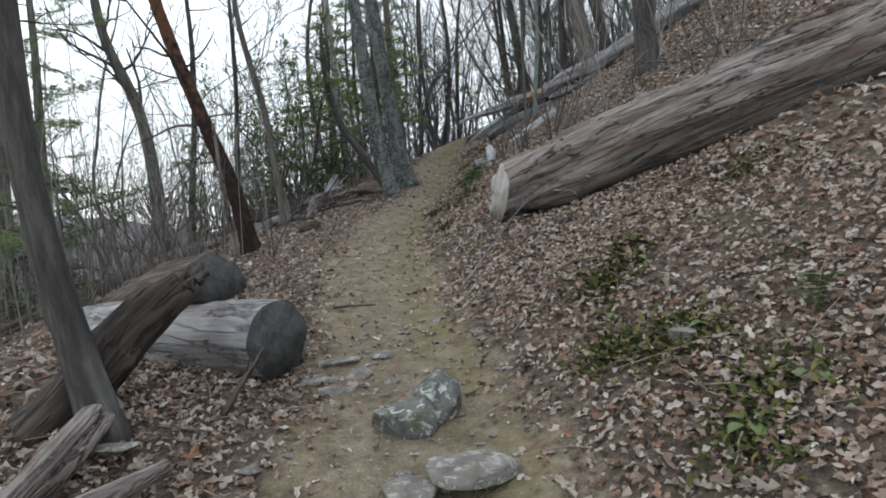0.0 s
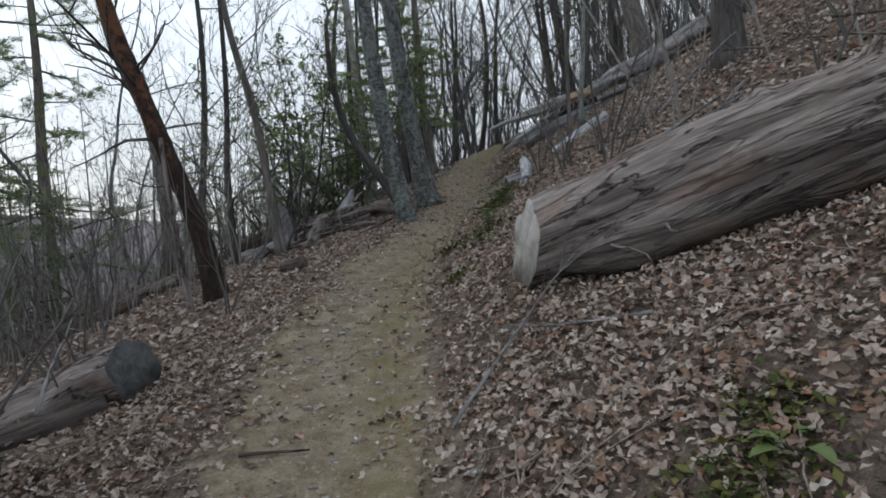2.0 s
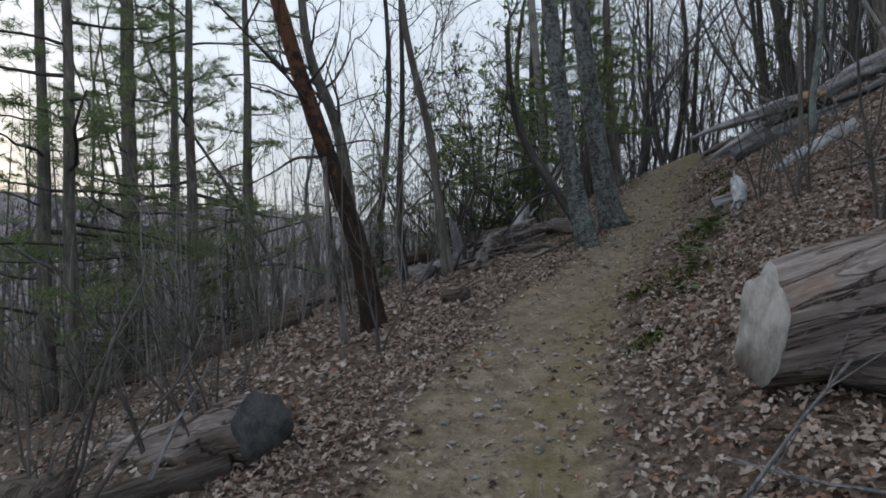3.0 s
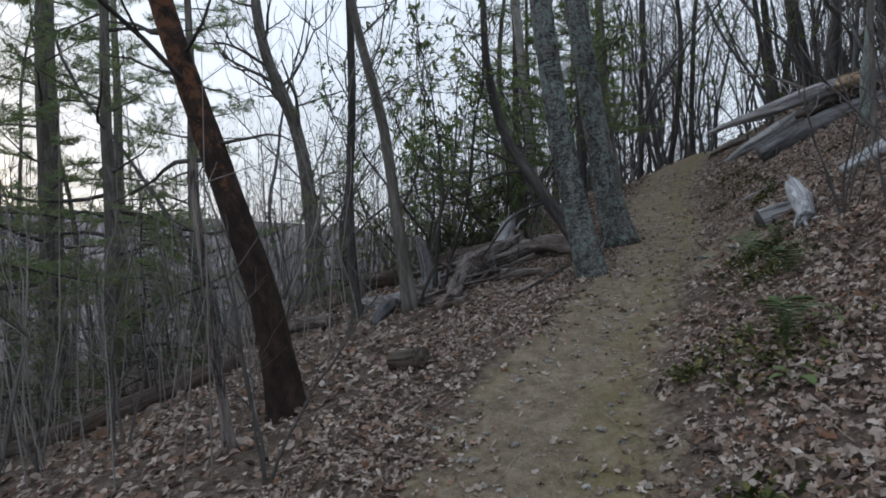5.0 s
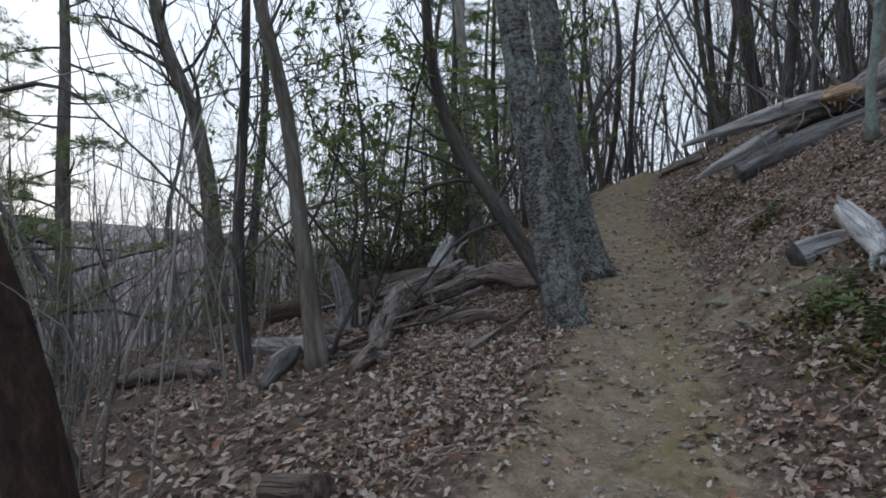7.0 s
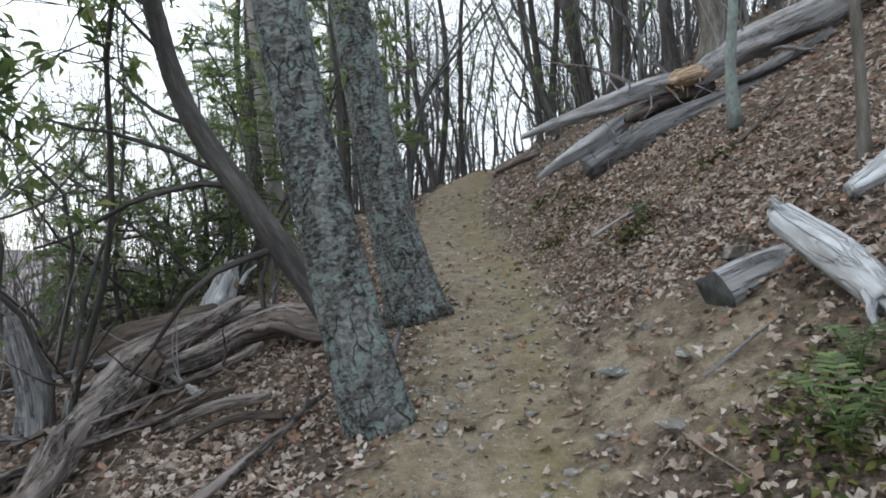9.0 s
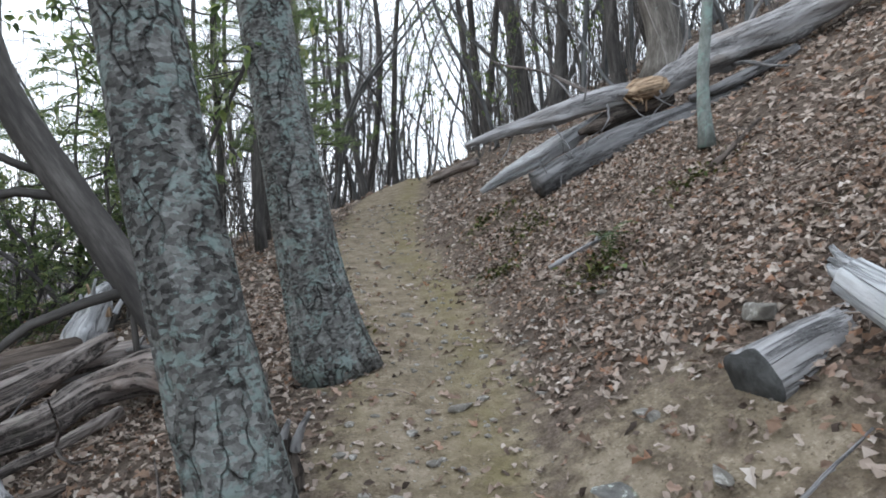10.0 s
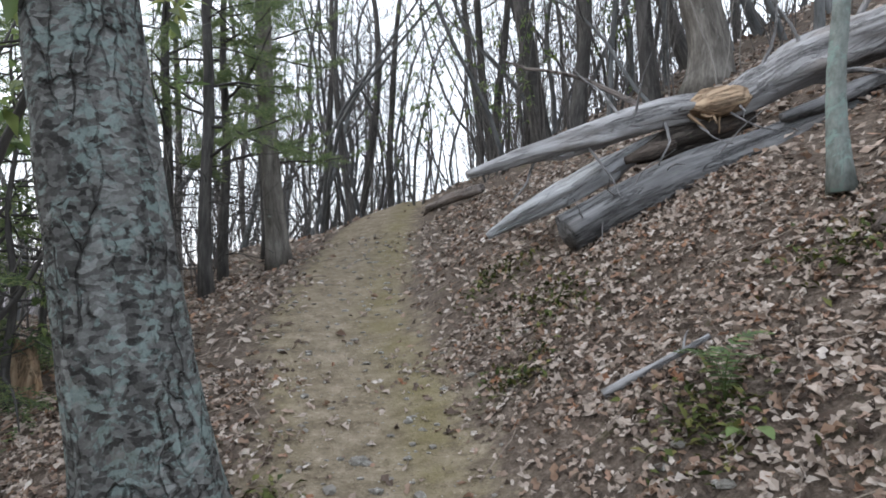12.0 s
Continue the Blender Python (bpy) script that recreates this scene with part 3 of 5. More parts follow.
def conifer(name, place, seed, tall, radius, first, boughs, reach, label, needle=0.09, per=16, material=None, lean=(0, 0), group="", droop=0.15, width=0.005, dead=6, dense=8, tuft=0.0, full=0.75):
    rng = np.random.default_rng(seed)
    ob = thing(name, place, label, "tree", group)
    k = 16
    line = np.array([[lean[0] * i / (k - 1) + 0.03 * math.sin(i * 1.1 + seed), lean[1] * i / (k - 1), tall * i / (k - 1) - 0.15] for i in range(k)])
    rad = radius * np.linspace(1, 0.2, k) * flare(k, 20, 0.35)
    b = Build()
    b.tube(line, rad, 10, (True, True), rough_bark(rng, 0.05, 10))
    part("trunk", b, material or M_BARK_GREY, ob)
    wood, green = Build(), Build()
    for i in range(boughs):
        f = first + (1 - first) * (i + rng.uniform(0, 1)) / boughs
        at = np.array([np.interp(f * (k - 1), np.arange(k), line[:, c]) for c in range(3)])
        a = i * 2.4 + rng.uniform(-0.9, 0.9)
        ln = reach * (1.05 - full * (f - first) / (1 - first)) * rng.uniform(0.45, 1.15)
        pts, rr = sprays(rng, green, at, (math.cos(a), math.sin(a), rng.uniform(-0.1, 0.4)), ln, needle, per, 0.5, droop, width, dense, tuft)
        bough = Build()
        bough.tube(pts, rr, 4, (False, True))
        part("bough", bough, M_BARK_DARK, ob)
    for i in range(dead):
        f = first * rng.uniform(0.25, 1)
        at = np.array([np.interp(f * (k - 1), np.arange(k), line[:, c]) for c in range(3)])
        a = rng.uniform(0, 6.28)
        grow(wood, rng, at, (math.cos(a), math.sin(a), -0.05), reach * rng.uniform(0.3, 0.7), 0.012, 1, 0.05)
    tagged(part("deadwood", wood, M_BARK_DARK, ob), kind="stuff")
    part("crown", green, M_NEEDLE, ob, "dark green needles")
    return ob


def leaf_blade(rng, m, at, way, length, width, sag=0.3):
    """m narrow evergreen leaves, each folded along its rib, from points at along ways."""
    n = len(at)
    up = np.tile([0, 0, 1.0], (n, 1)) + rng.normal(0, 0.3, (n, 3))
    side = np.cross(way, up)
    side /= np.linalg.norm(side, axis=1, keepdims=True) + 1e-9
    nor = np.cross(side, way)
    L, W = (length * rng.uniform(0.7, 1.2, n))[:, None], (width * rng.uniform(0.8, 1.2, n))[:, None]
    p0, p3 = at, at + way * L + nor * (-sag * L)
    mid = at + way * L * 0.5 - nor * (sag * 0.2 * L)
    l, r = mid - side * W + nor * W * 0.4, mid + side * W + nor * W * 0.4
    v = np.stack([p0, l, mid, r, p3], 1).reshape(-1, 3)
    base = (np.arange(n) * 5)[:, None]
    f = np.concatenate([base + np.array(t) for t in ((0, 2, 1), (0, 3, 2), (1, 2, 4), (2, 3, 4))])
    m.add(v, f)


def laurel(name, place, seed, tall, spread, stems, clumps, label, group="", lowest=2):
    """An evergreen bush: crooked stems with whorls of drooping leaves at their ends."""
    rng = np.random.default_rng(seed)
    ob = thing(name, place, label, "shrub", group)
    wood, green = Build(), Build()
    ends = []
    for i in range(stems):
        a = rng.uniform(0, 6.28)
        way = np.array([math.cos(a) * spread / tall, math.sin(a) * spread / tall, rng.uniform(0.6, 1.1)])
        pts, d = [np.array([0.1 * math.cos(a), 0.1 * math.sin(a), -0.1])], unit(way)
        n = 8
        for k in range(n):
            d = unit(d + rng.normal(0, 0.22, 3) + np.array([0, 0, 0.08]))
            pts.append(pts[-1] + d * tall * rng.uniform(0.75, 1.1) / n)
        pts = np.array(pts)
        stem = Build()
        stem.tube(pts, np.linspace(0.026, 0.008, n + 1), 6, (False, True), bumpy(rng, 0.08))
        part("stem", stem, M_BARK_DARK, ob)
        for k in range(clumps):
            j = rng.integers(lowest, n + 1)
            way2 = unit(rng.normal(0, 1, 3) + np.array([0, 0, 0.3]))
            end = pts[j] + way2 * rng.uniform(0.15, 0.6)
            wood.tube(np.array([pts[j], (pts[j] + end) / 2 + rng.normal(0, 0.04, 3), end]), (0.007, 0.005, 0.003), 3, (False, False))
            ends.append((end, way2))
    for end, way2 in ends:
        m = rng.integers(6, 11)
        ways = rng.normal(0, 1, (m, 3)) + way2 * 0.5 + np.array([0, 0, 0.1])
        ways /= np.linalg.norm(ways, axis=1, keepdims=True)
        leaf_blade(rng, green, np.tile(end, (m, 1)) + rng.normal(0, 0.03, (m, 3)), ways, 0.115, 0.022, 0.35)
    tagged(part("branchwork", wood, M_BARK_DARK, ob), kind="stuff")
    part("crown", green, M_LAUREL, ob, "glossy dark green leaves")
    return ob


# ---- fallen timber ----
def log(name, pts, radii, seed, label, material, sides=28, rings=40, rough=0.05, face=None, face_end=0, category="log", taper_ends=(False, False), group="", bevel=None, crook=0.16):
    """A lying log through pts; face: the material of its sawn end."""
    rng = np.random.default_rng(seed)
    base = Vector(pts[0])
    line = curve_points(np.array(pts) - np.array(base), rings)
    at = spans(pts) / spans(pts)[-1] if len(radii) == len(pts) else np.linspace(0, 1, len(radii))
    rad = np.interp(np.linspace(0, 1, rings), at, radii)
    for e, want in ((0, taper_ends[0]), (1, taper_ends[1])):
        if want:
            s = np.linspace(0, 1, rings) if e == 0 else np.linspace(1, 0, rings)
            rad = rad * np.clip(0.3 + s * 6, 0, 1)
    u = np.linspace(0, 1, rings)
    reach = length_of(line)
    for axis_no in range(3):
        for k in (1.5, 3.1, 6.3):
            line[:, axis_no] += np.sin(np.pi * u) * crook * float(np.mean(rad)) / k * np.sin(k * reach * u * 1.6 + rng.uniform(0, 6.3))
    ob = thing(name, base, label, category, group)
    b = Build()
    ridge = bumpy(rng, rough, 6, 4.0)
    smooth_fine = bumpy(rng, rough * 0.35, 5, 9.0)
    total = length_of(line)
    knots = [(rng.uniform(0.2, total), rng.uniform(0, 6.28), rng.uniform(.12, .34), rng.uniform(.05, .11)) for _ in range(int(2 + 1.6 * total))]

    def fine(a, s):
        out = smooth_fine(a, s)
        for s0, a0, amp, wide in knots:
            out = out + amp * np.exp(-((s - s0) / wide) ** 2 - (np.sin((a / 3 - a0) / 2) / .16) ** 2)
        return out
    b.tube(line, rad, sides, (not (face and face_end == 0), not (face and face_end == 1)), lambda a, s: ridge(a, s) * fine(3 * a, s))
    axis = unit(line[1] - line[0])

    def oblique(v):
        """Slides the sawn end onto a slanting plane."""
        if bevel is None:
            return v
        nn, reach = unit(np.array(bevel, float)), 0.9
        s = v @ axis
        side = v - s[:, None] * axis
        s0 = -(side @ nn) / (axis @ nn)
        return side + np.where(s < reach, s0 + s * (reach - s0) / reach, s)[:, None] * axis

    b.v[-1] = oblique(b.v[-1])
    part("timber", b, material, ob)
    if face:
        i = 0 if face_end == 0 else rings - 1
        d = unit(line[1] - line[0]) if i == 0 else unit(line[-1] - line[-2])
        sgn = -1 if i == 0 else 1
        c = Build()
        steps = [line[i] - sgn * d * 0.004, line[i] + sgn * d * 0.004]
        if i:
            c.tube(np.array(steps), [rad[i] * 1.0] * 2, sides, (True, True), lambda a, s: ridge(a, s * 0 + length_of(line)) * fine(3 * a, s * 0 + length_of(line)))
        else:
            c.tube(np.array(steps[::-1]), [rad[i] * 1.0] * 2, sides, (True, True), lambda a, s: ridge(a, s * 0) * fine(3 * a, s * 0))
        c.v[-1] = oblique(c.v[-1])
        part("sawn_face", c, face, ob, "weathered sawn end grain")
    return ob


def length_of(line):
    return float(np.linalg.norm(np.diff(line, axis=0), axis=1).sum())


def stub(ob, at, way, length, radius, seed, material, name="branch_stub"):
    """A broken limb on a lying log, in world coordinates."""
    rng = np.random.default_rng(seed)
    p = [np.array(at, float) - np.array(ob.location)]
    d = unit(np.array(way, float))
    for i in range(6):
        d = unit(d + rng.normal(0, 0.16, 3))
        p.append(p[-1] + d * length / 6)
    b = Build()
    b.tube(np.array(p), np.linspace(radius, radius * 0.35, 7), 7, (False, True), bumpy(rng, 0.08))
    return part(name, b, material, ob)


def stick(name, a, c, radius, seed, label, material=None, bend=0.05, category="branch", forks=2, lift=None):
    """A fallen branch from a to c with a few side twigs."""
    rng = np.random.default_rng(seed)
    a, c = np.array(a, float), np.array(c, float)
    ob = thing(name, Vector(a), label, category)
    n = 9
    s = np.linspace(0, 1, n)[:, None]
    span = np.linalg.norm(c - a)
    pts = (c - a) * s + np.cumsum(rng.normal(0, bend * span / n, (n, 3)), 0) * np.sin(np.pi * s)
    b = Build()
    b.tube(pts, np.linspace(radius, radius * 0.5, n), 7, (True, True), bumpy(rng, 0.08))
    part("stem", b, material or M_WOOD_GREY, ob)
    if forks:
        for k in range(forks):
            t = Build()
            i = rng.integers(2, n - 1)
            d = unit(unit(c - a) + rng.normal(0, 0.6, 3) + np.array([0, 0, 0.35]))
            grow(t, rng, pts[i], d, span * rng.uniform(0.2, 0.45), radius * 0.4, 0, 0.03, thin=0.003)
            part("side_twig", t, material or M_WOOD_GREY, ob)
    return ob


def rock(name, place, size, seed, label, material, turn=0.0, tilt=(0, 0), flat=False, category="rock", group=""):
    """A weathered stone: a ball cut by random planes, roughened."""
    rng = np.random.default_rng(seed)
    bm = bmesh.new()
    bmesh.ops.create_icosphere(bm, subdivisions=4, radius=1.0)
    planes = [(unit(rng.normal(0, 1, 3)), rng.uniform(0.42, 0.72)) for _ in range(11)]
    if flat:
        planes.append((np.array([0, 0, 1.0]), 0.45))
    for v in bm.verts:
        p = np.array(v.co)
        for n, d in planes:
            over = p @ n - d
            if over > 0:
                p = p - n * over * 0.93
        q = Vector(p)
        p = p * (1 + 0.05 * noise.noise(q * 3 + Vector((seed, 0, 0))) + 0.025 * noise.noise(q * 9))
        v.co = Vector((p[0] * size[0], p[1] * size[1], p[2] * size[2]))
    for f in bm.faces:
        f.smooth = True
    me = bpy.data.meshes.new(name)
    bm.to_mesh(me)
    bm.free()
    me.materials.append(material)
    ob = new(name, me)
    ob.matrix_world = Matrix.Translation(place) @ pose(0, 0, 0, tilt[0], tilt[1], turn)
    return tagged(ob, label, category, group)


# ---- ground ----
def spread_axis(lo, hi, step, far, growth):
    mid = list(np.arange(lo, hi, step))
    a, s = lo, step
    left = []
    while a > -far:
        s *= growth
        a -= s
        left.append(a)
    b, s = mid[-1], step
    right = []
    while b < far:
        s *= growth
        b += s
        right.append(b)
    return np.array(left[::-1] + mid + right)


def make_ground():
    xs, ys = spread_axis(-3.6, 4.2, 0.07, 500, 1.09), spread_axis(-0.5, 20, 0.08, 500, 1.09)
    X, Y = np.meshgrid(xs, ys)
    Z = height(X, Y)
    k, m = X.shape
    v = np.stack([X, Y, Z], -1).reshape(-1, 3)
    i, j = np.meshgrid(np.arange(k - 1), np.arange(m - 1), indexing="ij")
    a = (i * m + j).ravel()
    f = np.vstack([np.stack([a, a + 1, a + m + 1], -1), np.stack([a, a + m + 1, a + m], -1)])
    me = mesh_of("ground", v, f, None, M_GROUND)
    side, w = X - trail_x(np.clip(Y, -8, 60)), table(TRAIL_W, Y)
    trod = 1 / (1 + np.exp(np.clip((np.abs(side + 0.04) - w * 0.98) / 0.13, -30, 30)))
    bare = np.clip(1.9 * np.exp(-((X - .5) / .5) ** 2 - ((Y - 12.3) / .7) ** 2), 0, 1)
    trod = np.maximum(trod, bare * .7)
    edge = np.exp(-((side / w - 0.5) / 0.36) ** 2) + 0.6 * np.exp(-((side / w + 1.0) / 0.25) ** 2)
    # mask for the haze-pale ground colour far down the slope
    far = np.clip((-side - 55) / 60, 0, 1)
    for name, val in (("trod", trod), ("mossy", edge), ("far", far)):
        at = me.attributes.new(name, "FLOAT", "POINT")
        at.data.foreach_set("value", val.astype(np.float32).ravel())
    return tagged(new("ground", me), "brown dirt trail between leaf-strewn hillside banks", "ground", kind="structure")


make_ground()


# ---- logs by the start of the trail ----
big = log("fallen_log", [(.72, 6.42, 2.1), (1.7, 6.12, 2.45), (2.95, 5.75, 2.88), (5.6, 4.95, 3.72)], [.30, .345, .35, .36], 11,
          "barkless grey-brown fallen trunk with a sawn end on the bank", M_WOOD, 64, 130, 0.085, M_CUT, bevel=(-.96, -.2, .05), crook=.03)
# rotten wood, its dark colour also standing for the shaded gap below the log
rot = Build()
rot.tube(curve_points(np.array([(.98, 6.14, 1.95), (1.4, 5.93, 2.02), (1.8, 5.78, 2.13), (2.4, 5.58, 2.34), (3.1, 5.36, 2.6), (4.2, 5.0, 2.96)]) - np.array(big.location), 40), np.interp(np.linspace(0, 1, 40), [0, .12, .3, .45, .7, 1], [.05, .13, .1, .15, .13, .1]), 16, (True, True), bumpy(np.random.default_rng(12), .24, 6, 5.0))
part("rotten_shaded_underside", rot, M_WOOD_DARK, big, "rotten wood under the log, darkened for the shaded gap")
stub(big, (3.0, 5.62, 2.98), (0.1, -0.8, 0.5), 0.12, 0.07, 3, M_WOOD_BROWN)
stub(big, (1.6, 5.9, 2.2), (-0.2, -1, -0.25), 0.5, 0.012, 4, M_WOOD_GREY)
stub(big, (1.25, 6.0, 2.1), (0.3, -1, -0.1), 0.6, 0.01, 5, M_WOOD_GREY)

log("cut_log", [(-1.02, 3.5, 1.12), (-1.9, 4.05, 1.12), (-3.2, 4.95, 1.05)], [.25, .25, .22], 21,
    "pale split log with a dark sawn end beside the trail", M_WOOD_GREY, 36, 40, 0.05, M_CUT_DARK)
dark = log("broken_log", [(-2.25, 2.9, .74), (-1.98, 3.12, 1.04), (-1.74, 3.32, 1.34), (-1.58, 3.45, 1.5)], [.16, .155, .14, .11], 22,
           "dark rotten log with a jagged broken end", M_WOOD_DARK, 32, 44, 0.14)
for i in range(7):
    an = i * 0.9
    stub(dark, (-1.58 + .09 * math.cos(an), 3.43 + .07 * math.sin(an), 1.48 + .05 * math.sin(an + 1)), (.35 + .2 * math.cos(an), .4, .75), 0.08 + 0.05 * (i % 3), 0.045, 30 + i, M_WOOD_DARK, "splinter")
log("cut_log", [(-1.6, 3.95, 1.5), (-2.1, 4.35, 1.4), (-2.9, 5.1, 1.2)], [.19, .2, .19], 27, "mossy brown log with a black sawn end stacked on another", M_WOOD_BROWN, 34, 40, 0.06, M_CUT_DARK)
log("cut_log", [(-2.3, 6.26, 1.36), (-2.75, 6.38, 1.2), (-3.4, 6.55, .98), (-4.3, 6.8, .68)], [.235, .25, .25, .24], 23,
    "grey log with a black sawn end on the slope", M_WOOD, 36, 44, 0.06, M_CUT_DARK)
log("rotten_log", [(-2.4, 6.08, 1.12), (-2.9, 5.75, .98), (-3.7, 5.3, .8)], [.1, .14, .13], 26, "dark rotten log below the cut log", M_WOOD_DARK, 22, 26, 0.12)
stick("fallen_branch", (-2.5, 5.5, 1.25), (-2.95, 6.5, 1.75), .014, 96, "thin pale branch across the cut log", None, .05, "branch", 2)
log("small_log", [(-1.78, 2.85, .93), (-1.74, 2.4, .80), (-1.7, 1.7, .62)], [.08, .09, .08], 24, "thin grey fallen log under the tree", M_WOOD, 18, 20, 0.06)
log("small_log", [(-1.24, 2.38, .74), (-1.5, 2.1, .68), (-1.85, 1.75, .62)], [.04, .05, .05], 25, "thin grey branch log lying in leaves", M_WOOD, 14, 16, 0.06)

# ---- standing trees near the trail ----
tree("leaning_tree", [(-1.72, 2.78, .66), (-1.92, 2.78, 1.45), (-2.06, 2.78, 2.2), (-2.1, 2.78, 2.95), (-2.2, 2.9, 7)], .085, 41, "slim dark grey tree beside the cut logs", M_BARK_DARK, top=.4, first=.45, count=9, reach=1.8)
brown = tree("brown_tree", [(-3.02, 9.3, 1.42), (-3.26, 9.28, 2.6), (-3.55, 9.22, 3.48), (-3.77, 9.18, 4.15), (-3.98, 9.12, 4.85), (-4.9, 8.9, 9)], .125, 42, "red-brown flaking leaning tree with few limbs", M_BARK_RED, M_BARK_DARK, top=.45, first=.35, count=10, reach=2.2, rough=.13, sides=22, rings=70, plates=12)
for i, (at, w, ln, r) in enumerate([((-3.62, 9.2, 3.68), (-1, -.1, .12), 1.5, .024), ((-3.66, 9.2, 3.8), (1, .1, .25), .8, .018), ((-3.9, 9.15, 4.55), (.8, 0, .7), .9, .02), ((-3.85, 9.15, 4.4), (-1, .2, .1), 1.0, .018), ((-3.4, 9.25, 3.1), (-1, -.3, .0), .9, .012), ((-3.95, 9.12, 4.75), (-.9, 0, .6), .7, .026)]):
    stub(brown, at, w, ln, r, 280 + i, M_BARK_DARK, "limb")
tree("pale_snag", [(-3.04, 8.6, 1.5), (-3.14, 8.56, 2.44), (-3.2, 8.54, 3.06), (-3.23, 8.53, 3.56)], .04, 58, "pale tan dead sapling snapped off above", M_WOOD, top=.6, count=0, sides=10, rings=20, rough=.06)
tree("forked_tree", [(-3.3, 12.45, 2.0), (-3.45, 12.4, 3.4), (-3.55, 12.35, 4.4), (-3.9, 12.2, 6.2), (-4.1, 12.2, 10)], .085, 43, "thin grey forked tree on the slope", M_BARK_GREY, top=.4, first=.3, count=14, reach=2.0)
tree("slim_tree", [(-4.3, 12.83, 1.8), (-4.37, 12.8, 3.4), (-4.3, 12.83, 5.0), (-4.4, 12.9, 9)], .07, 44, "thin dark tree with a forked stem", M_BARK_DARK, top=.35, first=.12, count=14, reach=2.2)
tree("twin_tree", [(-.96, 12.5, 2.45), (-1.13, 12.51, 3.3), (-1.26, 12.53, 4.04), (-1.34, 12.54, 4.63), (-1.75, 12.7, 11)], .155, 45, "lichened grey tree on the trail's edge", M_BARK_TWIN, top=.6, first=.86, count=9, reach=2.5, sides=40, rings=90, rough=.045, swell=.25, plates=18, group="twin trees by the trail")
tree("twin_tree", [(-.75, 14.4, 2.85), (-.9, 14.4, 3.58), (-1.01, 14.41, 4.29), (-1.16, 14.43, 5.47), (-1.8, 14.5, 13)], .185, 46, "lichened grey tree with flared roots on the trail's edge", M_BARK_TWIN, top=.6, first=.86, count=9, reach=2.8, sides=40, rings=90, rough=.045, swell=.6, plates=18, group="twin trees by the trail")
bent = tree("bent_sapling", [(-1.05, 13.3, 2.65), (-1.64, 13.38, 3.54), (-1.9, 13.41, 3.95), (-2.16, 13.44, 4.37), (-2.38, 13.47, 5.1), (-2.5, 13.6, 6.4)], .1, 47, "crooked leaning evergreen stem with bent branches", M_BARK_DARK, top=.45, first=.6, count=9, reach=1.0, depth=2, sides=16, rough=.08)
for i, (at, w, ln, r) in enumerate([((-1.62, 13.37, 3.5), (-1, -.25, -.1), 1.3, .028), ((-1.75, 13.39, 3.72), (-.3, .1, 1), .9, .02), ((-1.95, 13.41, 4.02), (-1, -.4, .15), 1.1, .022), ((-1.88, 13.41, 3.92), (-1, -.2, -.05), 1.4, .024), ((-2.16, 13.44, 4.37), (-1, .1, .3), 1.0, .018), ((-2.3, 13.46, 4.8), (-.8, -.5, .6), .9, .015)]):
    stub(bent, at, w, ln, r, 180 + i, M_BARK_DARK, "limb")
tree("thin_tree", [(2.67, 15.5, 4.5), (2.66, 15.5, 5.15), (2.72, 15.49, 5.67), (2.8, 15.5, 10)], .055, 48, "thin grey-green tree on the leafy bank", M_BARK_LICHEN, top=.5, first=.3, count=8, reach=1.6, sides=10)
tree("thin_tree", [(2.0, 12.9, 3.7), (2.02, 12.9, 4.3), (2.02, 12.9, 4.8), (2.1, 12.9, 8)], .033, 49, "thin grey sapling on the leafy bank", M_BARK_GREY, top=.5, first=.4, count=7, reach=1.0, sides=8)
tree("big_oak", [(5.37, 20.9, 6.7), (5.43, 20.9, 7.7), (5.3, 20.92, 8.4), (5.0, 21, 16)], .32, 50, "thick grey tree above the fallen trunk", M_BARK_GREY, top=.5, first=.4, count=12, reach=3)
tree("slope_tree", [(3.85, 24.3, 6.3), (3.6, 24.3, 8.2), (3.3, 24.3, 10.5), (2.8, 24.3, 16)], .2, 51, "straight dark tree on the upper bank", M_BARK_DARK, top=.5, first=.6, count=12, reach=2.5)
tree("slope_tree", [(3.9, 10.5, 4.15), (3.86, 10.5, 6), (3.8, 10.5, 12)], .2, 52, "dark grey tree behind the fallen log", M_BARK_DARK, top=.5, first=.3, count=10, reach=2.2)
tree("trail_tree", [(-1.29, 21.8, 4.2), (-1.5, 21.82, 7.07), (-1.54, 21.83, 8.4), (-1.6, 21.8, 14)], .15, 53, "pale grey straight tree beside the trail", M_BARK_GREY, top=.5, first=.5, count=10, reach=2.2)
tree("trail_tree", [(-2.89, 19.26, 3.47), (-3.07, 19.31, 5.08), (-3.2, 19.34, 7.32), (-3.6, 19.34, 13.32)], .13, 57, "pale smooth grey tree below the trail", M_BARK_PALE, top=.5, first=.75, count=8, reach=2.2)
tree("grey_tree", [(-9.9, 20.6, 1.5), (-9.9, 20.5, 4), (-10.2, 20.3, 6.6), (-11, 20, 9), (-11.2, 20, 14)], .25, 54, "grey forked tree down the slope", M_BARK_GREY, top=.4, first=.3, count=14, reach=3.5)

